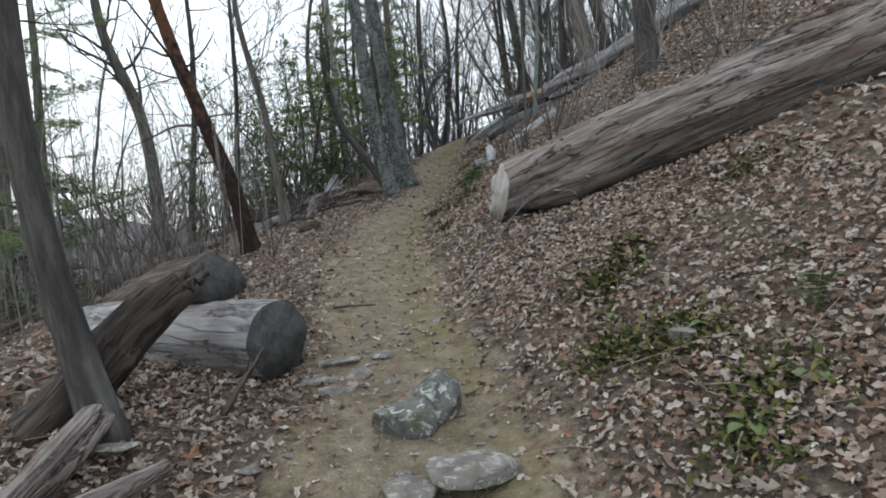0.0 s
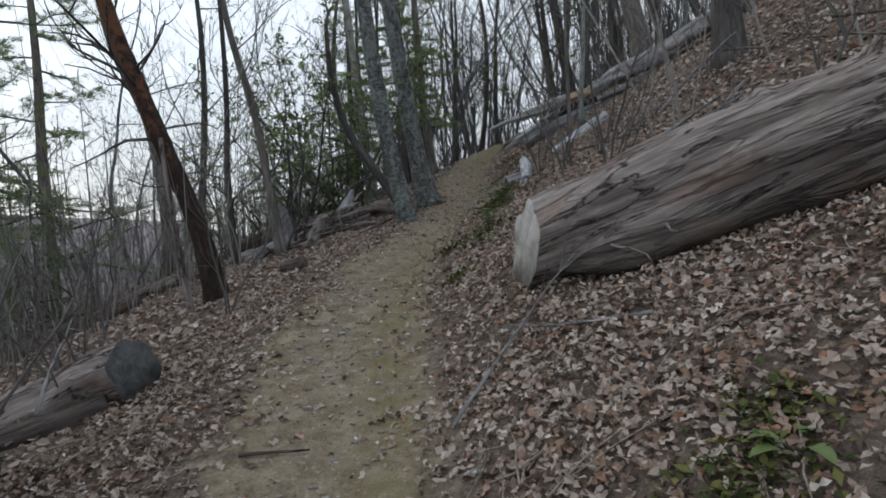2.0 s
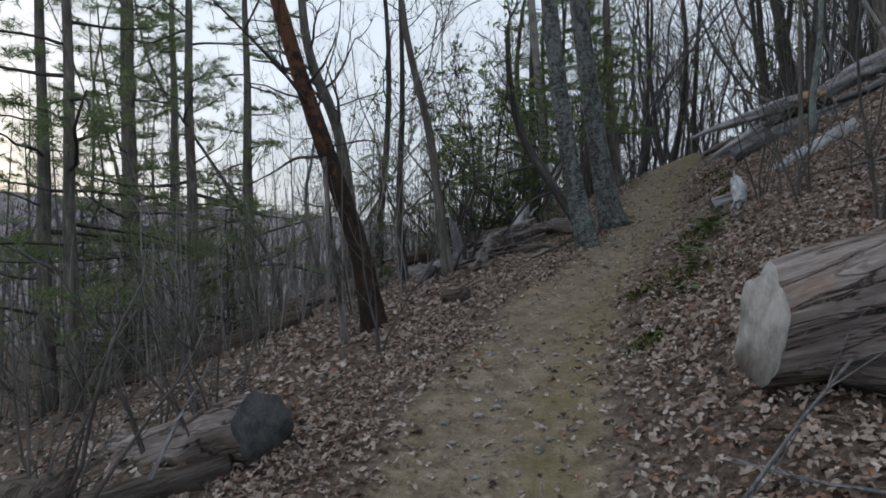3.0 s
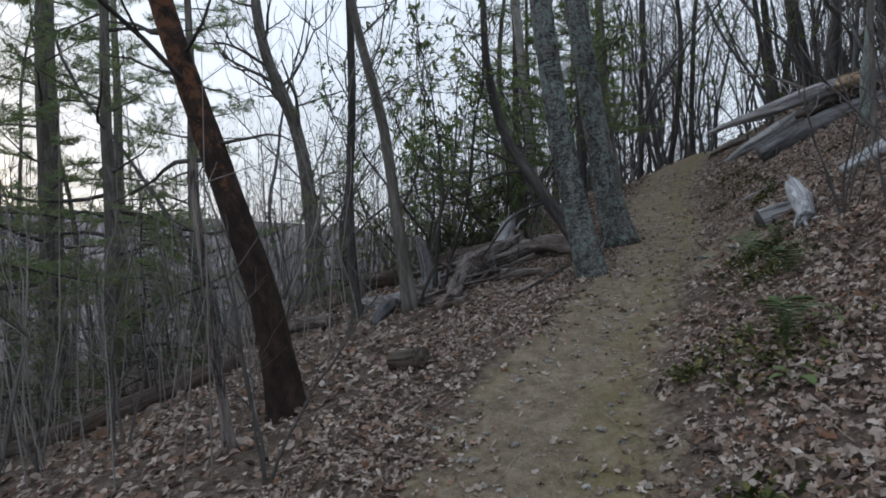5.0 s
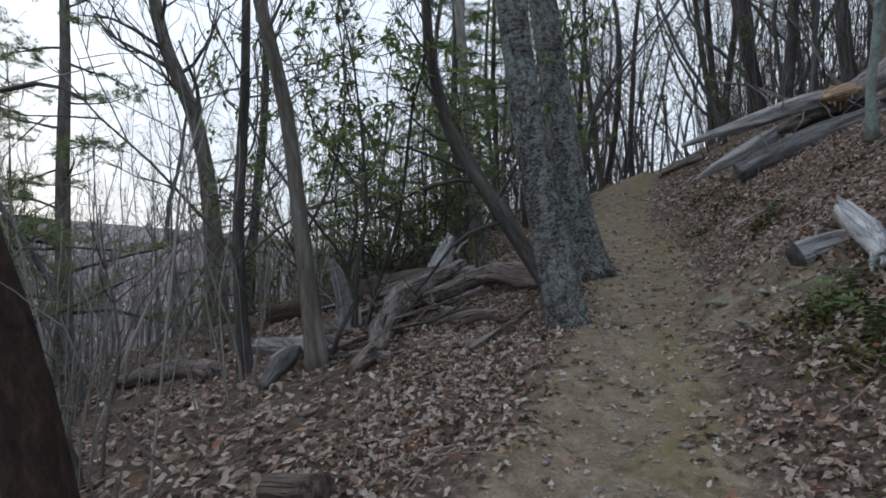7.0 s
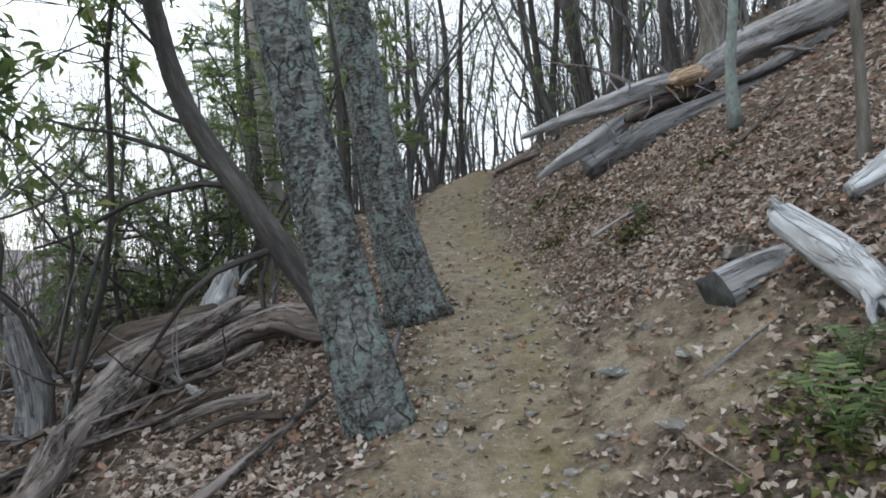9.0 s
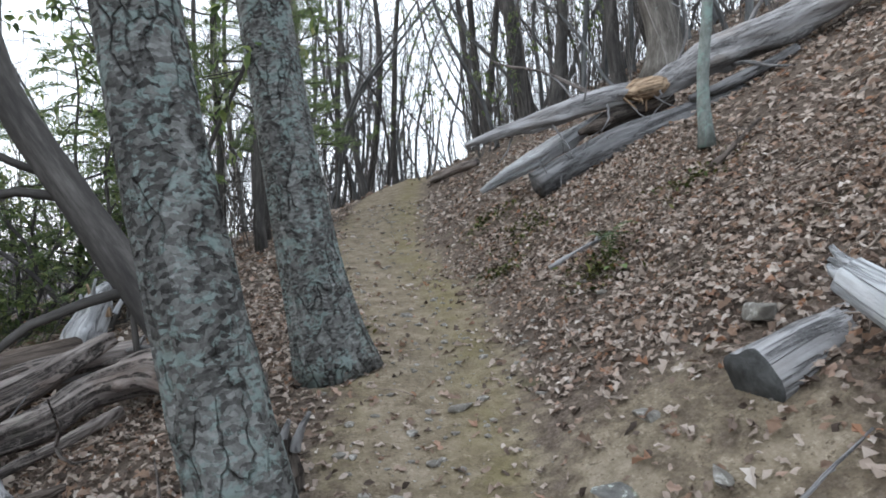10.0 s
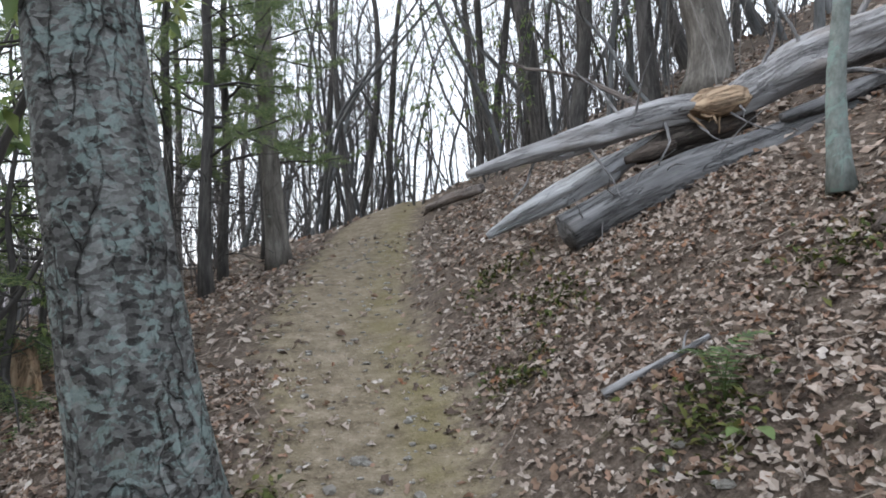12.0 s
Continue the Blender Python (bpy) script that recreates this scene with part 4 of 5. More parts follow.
# ---- broken timber ahead on the bank ----
up = log("fallen_tree", [(.67, 16.9, 4.82), (1.58, 17.0, 5.12), (2.55, 17.1, 5.42), (3.06, 17.1, 5.54), (3.61, 17.0, 5.79), (4.39, 16.8, 6.12), (5.6, 16.6, 6.72), (8.0, 16.3, 8.0)], [.03, .11, .13, .15, .2, .21, .22, .25], 61,
         "long pale fallen trunk snapped open on the bank", M_WOOD_GREY, 40, 110, 0.13, category="fallen tree")
torn = Build()
torn.tube(curve_points(np.array([(2.6, 17.0, 5.42), (2.78, 16.98, 5.46), (2.95, 16.97, 5.5), (3.2, 16.98, 5.57)]) - np.array(up.location), 26), np.interp(np.linspace(0, 1, 26), [0, .3, .7, 1], [.03, .12, .13, .03]), 18, (True, True), bumpy(np.random.default_rng(151), .18, 6, 6.0))
part("torn_wood", torn, M_WOOD_ORANGE, up, "fresh orange torn wood")
for i in range(6):
    stub(up, (2.62 + .1 * i, 17.0, 5.38 + .035 * i), (.3 - .2 * i, -.5 + .1 * i, -.6 + .06 * i), .2 + .03 * i, .02, 150 + i, M_WOOD_ORANGE, "torn_splinter")
for i, (x, z, w, ln, r) in enumerate([(1.3, 5.0, (-.6, -.4, -.5), .5, .014), (1.7, 5.1, (.2, -.5, -.8), .6, .012), (2.1, 5.3, (.1, -.8, .6), .6, .012), (2.4, 5.3, (-.3, -.6, -.7), .6, .014), (3.3, 5.75, (.2, -.3, 1), .7, .02), (3.7, 5.95, (-.5, -.4, .8), .8, .018), (2.0, 5.35, (-.4, .3, 1), .7, .014), (2.9, 5.45, (.2, -.8, -.5), .6, .012), (3.1, 5.5, (-.5, -.7, -.3), .7, .011), (2.7, 5.3, (-.2, -.9, -.6), .6, .01), (4.3, 6.3, (.1, -.4, 1), .9, .03), (3.9, 5.8, (.7, -.6, -.1), .9, .03)]):
    stub(up, (x, 17.0, z), w, ln, r, 170 + i, M_WOOD_GREY, "bare_limb")
stub(up, (2.3, 17.05, 5.42), (-1, .5, .42), 1.6, .03, 188, M_WOOD, "bare_limb")
log("split_log", [(1.01, 17.7, 4.4), (1.3, 17.6, 4.58), (1.63, 17.45, 4.76), (2.0, 17.3, 4.97), (2.45, 17.15, 5.2)], [.03, .075, .095, .09, .06], 62, "split grey-white log end under the fallen trunk", M_WOOD_SILVER, 24, 50, 0.24, crook=.3)
low = log("low_log", [(1.47, 16.9, 4.36), (2.3, 16.9, 4.77), (3.62, 16.85, 5.22), (4.8, 16.7, 5.7), (6.0, 16.4, 6.3)], [.15, .165, .16, .12, .08], 63, "slate-grey log half buried in leaves", M_WOOD_SLATE, 30, 70, 0.07)
for i, (x, z, w) in enumerate([(1.6, 4.45, (-.6, -.7, .2)), (1.75, 4.5, (-.3, -.8, -.5)), (2.0, 4.7, (.2, -.6, .7)), (2.3, 4.85, (-.4, -.8, .3)), (2.7, 4.95, (.3, -.7, .6)), (1.9, 4.6, (-.8, -.5, .5))]):
    stub(low, (x, 16.82, z), w, .35 + .06 * i, .008, 210 + i, M_WOOD_GREY, "bare_limb")
log("torn_wood", [(2.2, 17.15, 5.03), (2.5, 17.12, 5.14), (2.9, 17.1, 5.27), (3.3, 17.1, 5.4)], [.05, .12, .12, .05], 72, "dark brown torn wood under the fallen tree", M_WOOD_DARK, 20, 22, .2)
log("torn_wood", [(2.05, 17.03, 4.98), (2.25, 17.0, 5.05), (2.48, 16.98, 5.12)], [.03, .07, .03], 73, "orange rotten wood under the fallen tree", M_WOOD_BROWN, 16, 16, .22)
log("loose_slab", [(3.3, 16.75, 5.3), (3.9, 16.7, 5.52), (4.6, 16.6, 5.86)], [.04, .07, .05], 74, "dark weathered slab beside the fallen trunk", M_WOOD_SLATE, 14, 24, .16)
log("crest_log", [tuple(on(1.15, 22.9, .08)), tuple(on(1.45, 22.3, .16)), tuple(on(1.85, 21.6, .22))], [.06, .09, .08], 64, "thin grey log lying at the trail's crest", M_WOOD, 16, 26, 0.05)

hollow = log("hollow_stump", [(-1.02, 13.0, 2.5), (-1.0, 13.03, 2.72), (-.98, 13.05, 2.88)], [.13, .11, .06], 97, "dark hollow stump between two trees", M_WOOD_DARK, 20, 20, .25)
for i in range(4):
    stub(hollow, (-1.06 + .05 * i, 13.02, 2.8), (-.3 + .2 * i, -.1, 1), .14 + .04 * (i % 2), .028, 290 + i, M_WOOD_GREY, "splinter")
log("broken_stump", [(-2.85, 17.6, 3.0), (-2.83, 17.6, 3.3), (-2.8, 17.62, 3.6)], [.14, .12, .05], 98, "pale splintered stump with orange rot below the trail", M_WOOD_ORANGE, 20, 22, .24)

# ---- silvered slabs by the trail ----
log("short_log", [(.82, 12.48, 3.06), (1.1, 12.52, 3.13), (1.5, 12.57, 3.24)], [.125, .13, .12], 65, "short grey log with a worn end on bare soil", M_WOOD_GREY, 30, 40, 0.08, M_CUT_DARK)
slab = log("driftwood_slab", [(1.12, 12.33, 3.43), (1.12, 11.98, 3.24), (1.1, 11.66, 3.06)], [.075, .095, .07], 66, "silver-white split slab leaning over a short log", M_WOOD_SILVER, 34, 40, 0.07, crook=.02)
for i, (dx, dz, ln, r) in enumerate([(-.05, .0, .2, .026), (-.015, -.02, .3, .03), (.025, .01, .24, .03), (.055, -.01, .34, .024), (.0, .035, .16, .022)]):
    stub(slab, (1.1 + dx, 11.72, 3.09 + dz), (-.1 + dx * 2, -.84, -.42), ln, r, 190 + i, M_WOOD_SILVER, "prong")
for i, (dx, dz) in enumerate([(-.045, .01), (.0, .035), (.04, .0)]):
    stub(slab, (1.12 + dx, 12.3, 3.42 + dz), (dx, .87, .45), .1 + .03 * i, .03, 195 + i, M_WOOD_SILVER, "splinter")
log("pale_log", [(1.6, 12.5, 3.55), (1.85, 12.5, 3.68), (2.6, 12.4, 4.1)], [.05, .09, .1], 75, "pale weathered log on the leafy bank", M_WOOD_SILVER, 20, 26, 0.08)

# ---- root and branch heap below the trail ----
log("heap_log", [(-1.2, 13.95, 2.86), (-1.5, 14.1, 2.9), (-1.9, 14.5, 2.94), (-2.25, 14.5, 2.86), (-2.45, 14.1, 2.74), (-2.85, 14.1, 2.6)], [.12, .14, .13, .11, .1, .06], 67, "bent pale trunk in the branch heap", M_WOOD, 28, 70, 0.16, crook=.3)
log("heap_log", [(-2.45, 15.3, 3.1), (-2.75, 14.6, 2.85), (-2.95, 14.1, 2.66), (-2.9, 13.2, 2.42), (-2.72, 12.45, 2.3), (-2.7, 11.85, 2.2)], [.05, .09, .12, .11, .09, .05], 78, "crooked grey-brown limb sprawling down the heap", M_WOOD, 24, 70, 0.18, crook=.5)
log("root_stump", [(-3.1, 14.0, 2.45), (-2.95, 14.05, 2.62), (-2.75, 14.1, 2.76)], [.16, .15, .07], 79, "gnarled brown root mass in the heap", M_WOOD_BROWN, 22, 24, 0.26)
log("broken_stump", [(-3.7, 14.0, 2.1), (-3.72, 14.05, 2.5), (-3.8, 14.05, 2.95), (-3.86, 14.05, 3.15)], [.12, .09, .07, .02], 76, "grey splintered stump below the trail", M_WOOD_GREY, 20, 30, 0.22)
log("heap_log", [(-2.3, 15.6, 2.95), (-3.0, 15.2, 2.86), (-3.7, 14.9, 2.6)], [.09, .1, .06], 77, "pale limb across the branch heap", M_WOOD, 18, 22, 0.12)
log("heap_log", [(-2.95, 16.15, 2.92), (-3.9, 16.1, 2.72), (-5.2, 16.5, 2.42), (-6.2, 16.8, 2.2)], [.16, .18, .18, .17], 68, "brown mossy log in the branch heap", M_WOOD_BROWN, 22, 36, 0.07)
log("heap_log", [(-3.55, 12.95, 2.24), (-4.4, 13.75, 2.1), (-5.15, 14.5, 1.98)], [.11, .11, .1], 69, "pale fallen log beside thin trees", M_WOOD_GREY, 20, 26, 0.07, M_CUT)
log("bark_slab", [(-3.66, 12.05, 1.98), (-3.7, 12.4, 2.1), (-3.72, 12.85, 2.2)], [.05, .09, .05], 95, "grey slab of bark leaning on a log", M_WOOD_SLATE, 12, 16, 0.12)
stump = log("stump_slab", [(-3.08, 16.2, 2.7), (-3.0, 16.2, 3.05), (-2.88, 16.22, 3.35), (-2.8, 16.25, 3.5)], [.16, .15, .12, .04], 70, "silver-white broken stump in the branch heap", M_WOOD_SILVER, 24, 30, 0.26)
for i in range(5):
    stub(stump, (-2.98 + .06 * i, 16.2, 3.2 + .03 * (i % 3)), (-.2 + .15 * i, -.1, .9), .22 + .06 * (i % 3), .03, 240 + i, (M_WOOD_SILVER, M_WOOD_ORANGE)[i % 2], "splinter")
for k, (p, q_, r) in enumerate([((-2.1, 14.9), (-2.75, 15.5), .05), ((-2.0, 13.5), (-2.5, 13.2), .035), ((-1.7, 13.2), (-2.3, 13.0), .03), ((-3.4, 15.2), (-2.6, 15.9), .05), ((-3.2, 13.0), (-3.9, 13.5), .04), ((-1.55, 12.9), (-2.05, 12.75), .022), ((-2.5, 12.2), (-3.3, 12.5), .03)]):
    m_ = ((p[0] + q_[0]) / 2, (p[1] + q_[1]) / 2)
    log("heap_branch", [tuple(on(*p, .04)), tuple(on(*m_, .06 + .03 * (k % 3))), tuple(on(*q_, .07))], [r, r * 1.1, r * .6], 250 + k, "weathered broken branch lying in the heap", (M_WOOD, M_WOOD_BROWN)[k % 2], 12, 20, .16, category="branch", group="dead branches in the heap", crook=.6)
log("stub_log", [(-2.36, 9.9, 1.92), (-2.06, 9.78, 1.98)], [.105, .105], 71, "short brown log end in the leaves", M_WOOD_BROWN, 18, 8, 0.05)

# ---- stones ----
rock("boulder", (-.2, 2.92, .7), (.19, .2, .18), 1, "low grey lichened rock set in the trail", M_ROCK, 20, (10, -15))
rock("boulder", (.03, 3.1, .78), (.18, .2, .25), 2, "grey lichened rock with a split face in the trail", M_ROCK, 50, (-10, 12))
rock("boulder", (-.4, 3.2, .68), (.16, .14, .09), 31, "mossy low rock set in the trail", M_ROCK, 80, (0, 0), True)
rock("flat_stone", (.17, 2.45, .63), (.27, .25, .07), 3, "flat grey stone sunk in the trail", M_SLATE, 15, (0, 0), True)

rock("flat_stone", (-.12, 2.3, .58), (.2, .16, .06), 4, "flat grey stone sunk in the trail", M_SLATE, 60, (0, 0), True)


def set_stone(x, y, size, seed, label, mat=None, up=-.012, turn=0.0, tilt=(0, 0), flat=True, name="flat_stone"):
    return rock(name, on(x, y, up), size, seed, label, mat or M_SLATE, turn, tilt, flat)


set_stone(-.72, 3.85, (.2, .14, .06), 5, "flat grey stone in the trail's edge", turn=30)
set_stone(-.55, 3.7, (.15, .12, .05), 6, "flat grey stone in the trail's edge", turn=80)
set_stone(-.85, 3.55, (.18, .14, .06), 7, "flat grey stone in the trail's edge", turn=10)
set_stone(-1.62, 2.62, (.14, .09, .05), 8, "pale smooth stone among dead leaves", up=.05, turn=20)
set_stone(-.92, 2.5, (.075, .05, .04), 9, "small pale stone among leaves", up=.03, turn=50)
set_stone(1.32, 2.85, (.08, .05, .09), 10, "pale grey upright stone on the bank", up=.05, tilt=(20, 0))
set_stone(-.66, 12.34, (.055, .045, .045), 11, "small white stone beside the trail", up=.02, flat=False, name="white_stone")
set_stone(.27, 11.8, (.12, .08, .03), 12, "thin pale slate lying on soil", up=.02, tilt=(15, 5), turn=30)
set_stone(.53, 12.26, (.1, .06, .03), 13, "thin pale slate tilted on soil", up=.04, tilt=(35, 0), turn=60)
set_stone(.3, 12.5, (.14, .08, .04), 14, "flat mossy stone on the trail's edge", M_ROCK, turn=5)
set_stone(-.72, 12.8, (.1, .06, .05), 15, "grey stone at a tree's foot", M_ROCK, turn=15)
set_stone(-.6, 12.62, (.09, .07, .04), 16, "grey stone at a tree's foot", M_ROCK, turn=75)
set_stone(1.16, 12.85, (.13, .1, .08), 17, "pale lichened boulder on the bank", up=.04, turn=40)
set_stone(-.02, 4.56, (.06, .05, .04), 18, "small pale stone on the trail", up=.01)
set_stone(-.22, 15.44, (.06, .05, .04), 19, "small stone on the trail", up=.01)
set_stone(-.1, 13.6, (.09, .05, .04), 20, "small flat stone on the trail", up=.01, turn=20)

set_stone(-.45, 4.0, (.13, .1, .05), 25, "flat grey stone in the trail", turn=120)
set_stone(-.62, 3.45, (.16, .12, .05), 26, "flat grey stone in the trail", turn=35)
set_stone(-.3, 3.55, (.1, .08, .05), 27, "flat grey stone in the trail", turn=70)
set_stone(.55, 12.75, (.12, .08, .04), 28, "flat grey stone on bare soil", turn=20)
set_stone(.12, 12.0, (.08, .06, .03), 29, "thin pale slate lying on soil", turn=100)
stick("fallen_stick", on(-.95, 5.0, .02), on(-.58, 5.06, .02), .012, 80, "short dark stick on the trail", M_WOOD_BROWN, .03, "stick", 0)
stick("fallen_branch", on(-1.75, 11.9, .06), on(-1.3, 12.9, .1), .03, 81, "brown dead branch in leaves", M_WOOD, .06, "branch", 2)
stick("fallen_branch", on(.95, 15.1, .05), on(1.45, 15.0, .06), .025, 82, "silver-grey curved branch on leaves", None, .08, "branch", 2)
stick("fallen_branch", on(.2, 5.1, .03), on(1.0, 5.9, .3), .012, 83, "pale thin dead branch before the log", None, .06, "branch", 5)
stick("fallen_branch", on(1.3, 5.2, .05), on(.55, 5.75, .16), .01, 84, "pale thin dead branch before the log", None, .06, "branch", 5)
stick("fallen_branch", on(2.3, 14.9, .05), on(3.0, 15.2, .08), .03, 85, "thin brown branch on the bank", M_WOOD_BROWN, .06, "branch", 2)
stick("fallen_branch", on(-1.2, 2.95, .05), on(-1.02, 3.2, .34), .022, 86, "broken stick propped against the cut log", M_WOOD_BROWN, .03, "branch", 1)
stick("fallen_branch", on(.5, 12.0, .03), on(.9, 12.05, .03), .009, 87, "pale dead branch on bare soil", None, .04, "branch", 1)
log("fallen_log", [tuple(on(-9.5, 10.9, .1)), tuple(on(-7.6, 11.2, .12)), tuple(on(-5.7, 11.9, .14))], [.14, .15, .14], 88, "brown fallen log down the slope", M_WOOD_BROWN, 18, 30, .05)
log("fallen_log", [tuple(on(-8.2, 15.5, .1)), tuple(on(-6.4, 14.6, .12)), tuple(on(-5.0, 13.3, .1))], [.12, .13, .12], 89, "grey fallen log down the slope", M_WOOD, 18, 30, .05)
for k, (x, y, x2, y2) in enumerate([(-2.2, 13.4, -3.2, 14.6), (-2.0, 14.2, -2.9, 13.0), (-2.6, 15.4, -4.2, 14.4), (-3.4, 12.7, -2.3, 13.2), (-3.0, 16.1, -2.0, 15.1), (-3.9, 15.3, -3.1, 13.5)]):
    stick("heap_branch", on(x, y, .12), on(x2, y2, .1 + .12 * (k % 3)), .03 + .006 * (k % 2), 90 + k, "dead branch in the heap below the trail", M_WOOD if k % 2 else M_WOOD_GREY, .08, "branch", 4)


for k in range(8):
    q = np.random.default_rng(500 + k)
    x, y, a = q.uniform(-3.9, -2.2), q.uniform(13.4, 16.2), q.uniform(0, 6.28)
    ln, arch = q.uniform(.5, 1.0), q.uniform(.06, .2)
    ends = [(x - math.cos(a) * ln * s, y - math.sin(a) * ln * s, up_) for s, up_ in ((-.5, .03), (-.2, arch * .7), (.1, arch), (.5, arch * .5))]
    r = q.uniform(.02, .045)
    log("heap_branch", [tuple(on(ex, ey, ez)) for ex, ey, ez in ends], [r, r * .9, r * .7, r * .3], 520 + k, "pale curved dead branch in the heap", (M_WOOD_GREY, M_WOOD)[k % 2], 9, 16, .12, category="branch", group="dead branches in the heap", crook=.5)


for k in range(12):
    q = np.random.default_rng(600 + k)
    x, y, a = q.uniform(1.6, 4.6), q.uniform(7.2, 10.2), q.uniform(-.7, .7) + (k % 2) * 2.4
    ln = q.uniform(.6, 1.3)
    stick("fallen_branch", on(x - math.cos(a) * ln * .5, y - math.sin(a) * ln * .5, .05), on(x + math.cos(a) * ln * .5, y + math.sin(a) * ln * .5, .1 + q.uniform(0, .4)), q.uniform(.012, .024), 620 + k, "pale dead branch on the bank above the log", (M_WOOD_GREY, M_WOOD)[k % 2], .08, "branch", 3)


# ---- evergreens ----
for k, (x, y, tall, sp, stems, clumps, low) in enumerate([(-3.2, 17.2, 3.6, 1.2, 5, 24, 2), (-4.3, 17.4, 3.4, 1.4, 5, 24, 2), (-5.2, 17.0, 3.0, 1.3, 5, 22, 2), (-3.5, 13.9, 4.9, 1.1, 2, 34, 5), (-2.3, 15.4, 4.3, .8, 2, 30, 5), (-4.3, 15.4, 4.8, .9, 2, 30, 5), (-3.45, 12.75, 4.0, .9, 2, 36, 5), (1.2, 24.8, 4.6, 1.2, 3, 24, 3), (2.4, 23.2, 4.2, 1.2, 3, 24, 3), (4.6, 22.6, 4.6, 1.2, 3, 24, 3)]):
    laurel("evergreen_bush", on(x, y), 100 + k, tall, sp, stems, clumps, "tall evergreen bush with crooked stems" if low < 4 else "thin evergreen stem with drooping leaves", "evergreen bushes by the trail", low)
for k, (x, y, tall, boughs, reach) in enumerate([(-4.7, 17.4, 3.3, 44, 1.25), (-3.7, 17.9, 3.7, 48, 1.3), (-2.8, 17.4, 3.2, 34, 1.0), (-3.2, 18.8, 4.3, 50, 1.3), (-5.6, 18.2, 3.4, 40, 1.3), (-8.5, 13.0, 3.6, 36, 1.5), (-10.5, 15.5, 4.6, 40, 1.6), (-9.8, 11.6, 3.4, 36, 1.5), (-12.5, 12.8, 4.6, 40, 1.7), (-6.8, 16.8, 3.4, 34, 1.3)]):
    conifer("hemlock", on(x, y), 120 + k, tall, .035, .06, boughs, reach, "young hemlock with fine green needles", .05, 20, M_BARK_DARK, group="hemlocks", width=.0055, dense=6, droop=.3, full=.6)
for k, (x, y, tall, rad, first, boughs) in enumerate([(-15.4, 16.6, 17, .3, .12, 40), (-13.1, 14.7, 15, .2, .15, 36), (-10.6, 14.2, 14, .16, .12, 34), (-18, 21, 17, .25, .15, 36), (-12.5, 18.6, 15, .2, .1, 36), (-8.6, 9.6, 12, .12, .14, 26), (-11.5, 11.2, 14, .16, .1, 34), (-20, 13, 16, .2, .12, 34), (-17, 9, 15, .2, .12, 34)]):
    conifer("pine", on(x, y), 140 + k, tall, rad, first, boughs, 3.2, "pine with long level boughs down the slope", .13, 26, M_BARK_GREY, group="pines on the slope", width=.0065, dead=14, dense=9, tuft=1.0, droop=.1)
for k, (x, y, tall, rad) in enumerate([(-2.0, 20.2, 9, .085), (-2.1, 21.8, 9, .075), (-2.85, 21.5, 10, .08), (-3.6, 20.4, 10, .11), (-1.75, 23.4, 9, .07)]):
    conifer("pine", on(x, y), 160 + k, tall, rad, .2, 40, 1.7, "slim pine beside the upper trail", .095, 22, M_BARK_DARK, group="pines by the trail", width=.0035, dead=14, dense=15, tuft=.8)


# ---- woods around ----
def woods_tree(seed, tall, radius, bend):
    rng = np.random.default_rng(seed)
    n = 7
    pts = [np.array([0, 0, -0.3])]
    d = np.array([rng.normal(0, bend), rng.normal(0, bend), 1.0])
    for i in range(n):
        d = unit(d + np.array([rng.normal(0, bend), rng.normal(0, bend), 0.3]))
        pts.append(pts[-1] + d * tall / n)
    ob = thing("bare_tree", (0, 0, 0), "leafless grey tree in the woods", "tree", "bare trees of the woods")
    line = curve_points(pts, 16)
    rad = radius * np.linspace(1, 0.25, 16) * flare(16, 16, 0.4)
    b = Build()
    b.tube(line, rad, 9, (False, True), rough_bark(rng, 0.05, 9))
    part("trunk", b, M_BARK_FAR if seed % 3 else M_BARK_DARK, ob)
    c = bare_crown(rng, line, rad, 0.18, 14, tall * 0.2, 2, thin=0.006, kids=(2, 4))
    part("crown", c, M_TWIG, ob, "bare twigs and limbs")
    return ob


def sapling(seed, tall, stems):
    rng = np.random.default_rng(seed)
    ob = thing("sapling", (0, 0, 0), "thin bare sapling in the undergrowth", "sapling", "saplings in the undergrowth")
    twigs = Build()
    for i in range(stems):
        a = rng.uniform(0, 6.28)
        n, d = 9, unit(np.array([0.18 * math.cos(a), 0.18 * math.sin(a), 1]))
        pts, ln, r = [np.array([0.05 * math.cos(a), 0.05 * math.sin(a), -0.1])], tall * rng.uniform(0.6, 1), rng.uniform(0.007, 0.018)
        for k in range(n):
            d = unit(d + rng.normal(0, 0.1, 3) + np.array([0, 0, 0.08]))
            pts.append(pts[-1] + d * ln / n)
        b = Build()
        b.tube(np.array(pts), np.linspace(r, r * .3, n + 1), 5, (False, True))
        part("stem", b, M_BRUSH if seed % 2 else M_TWIG, ob)
        for k in range(rng.integers(4, 7)):
            j = rng.integers(2, n + 1)
            a2 = rng.uniform(0, 6.28)
            grow(twigs, rng, pts[j], (math.cos(a2) * .8, math.sin(a2) * .8, .8), ln * rng.uniform(.12, .3), r * .4, 1, 0, .3, (2, 3), .3, .0025)
    part("crown", twigs, M_BRUSH if seed % 2 else M_TWIG, ob, "fine bare twigs")
    return ob


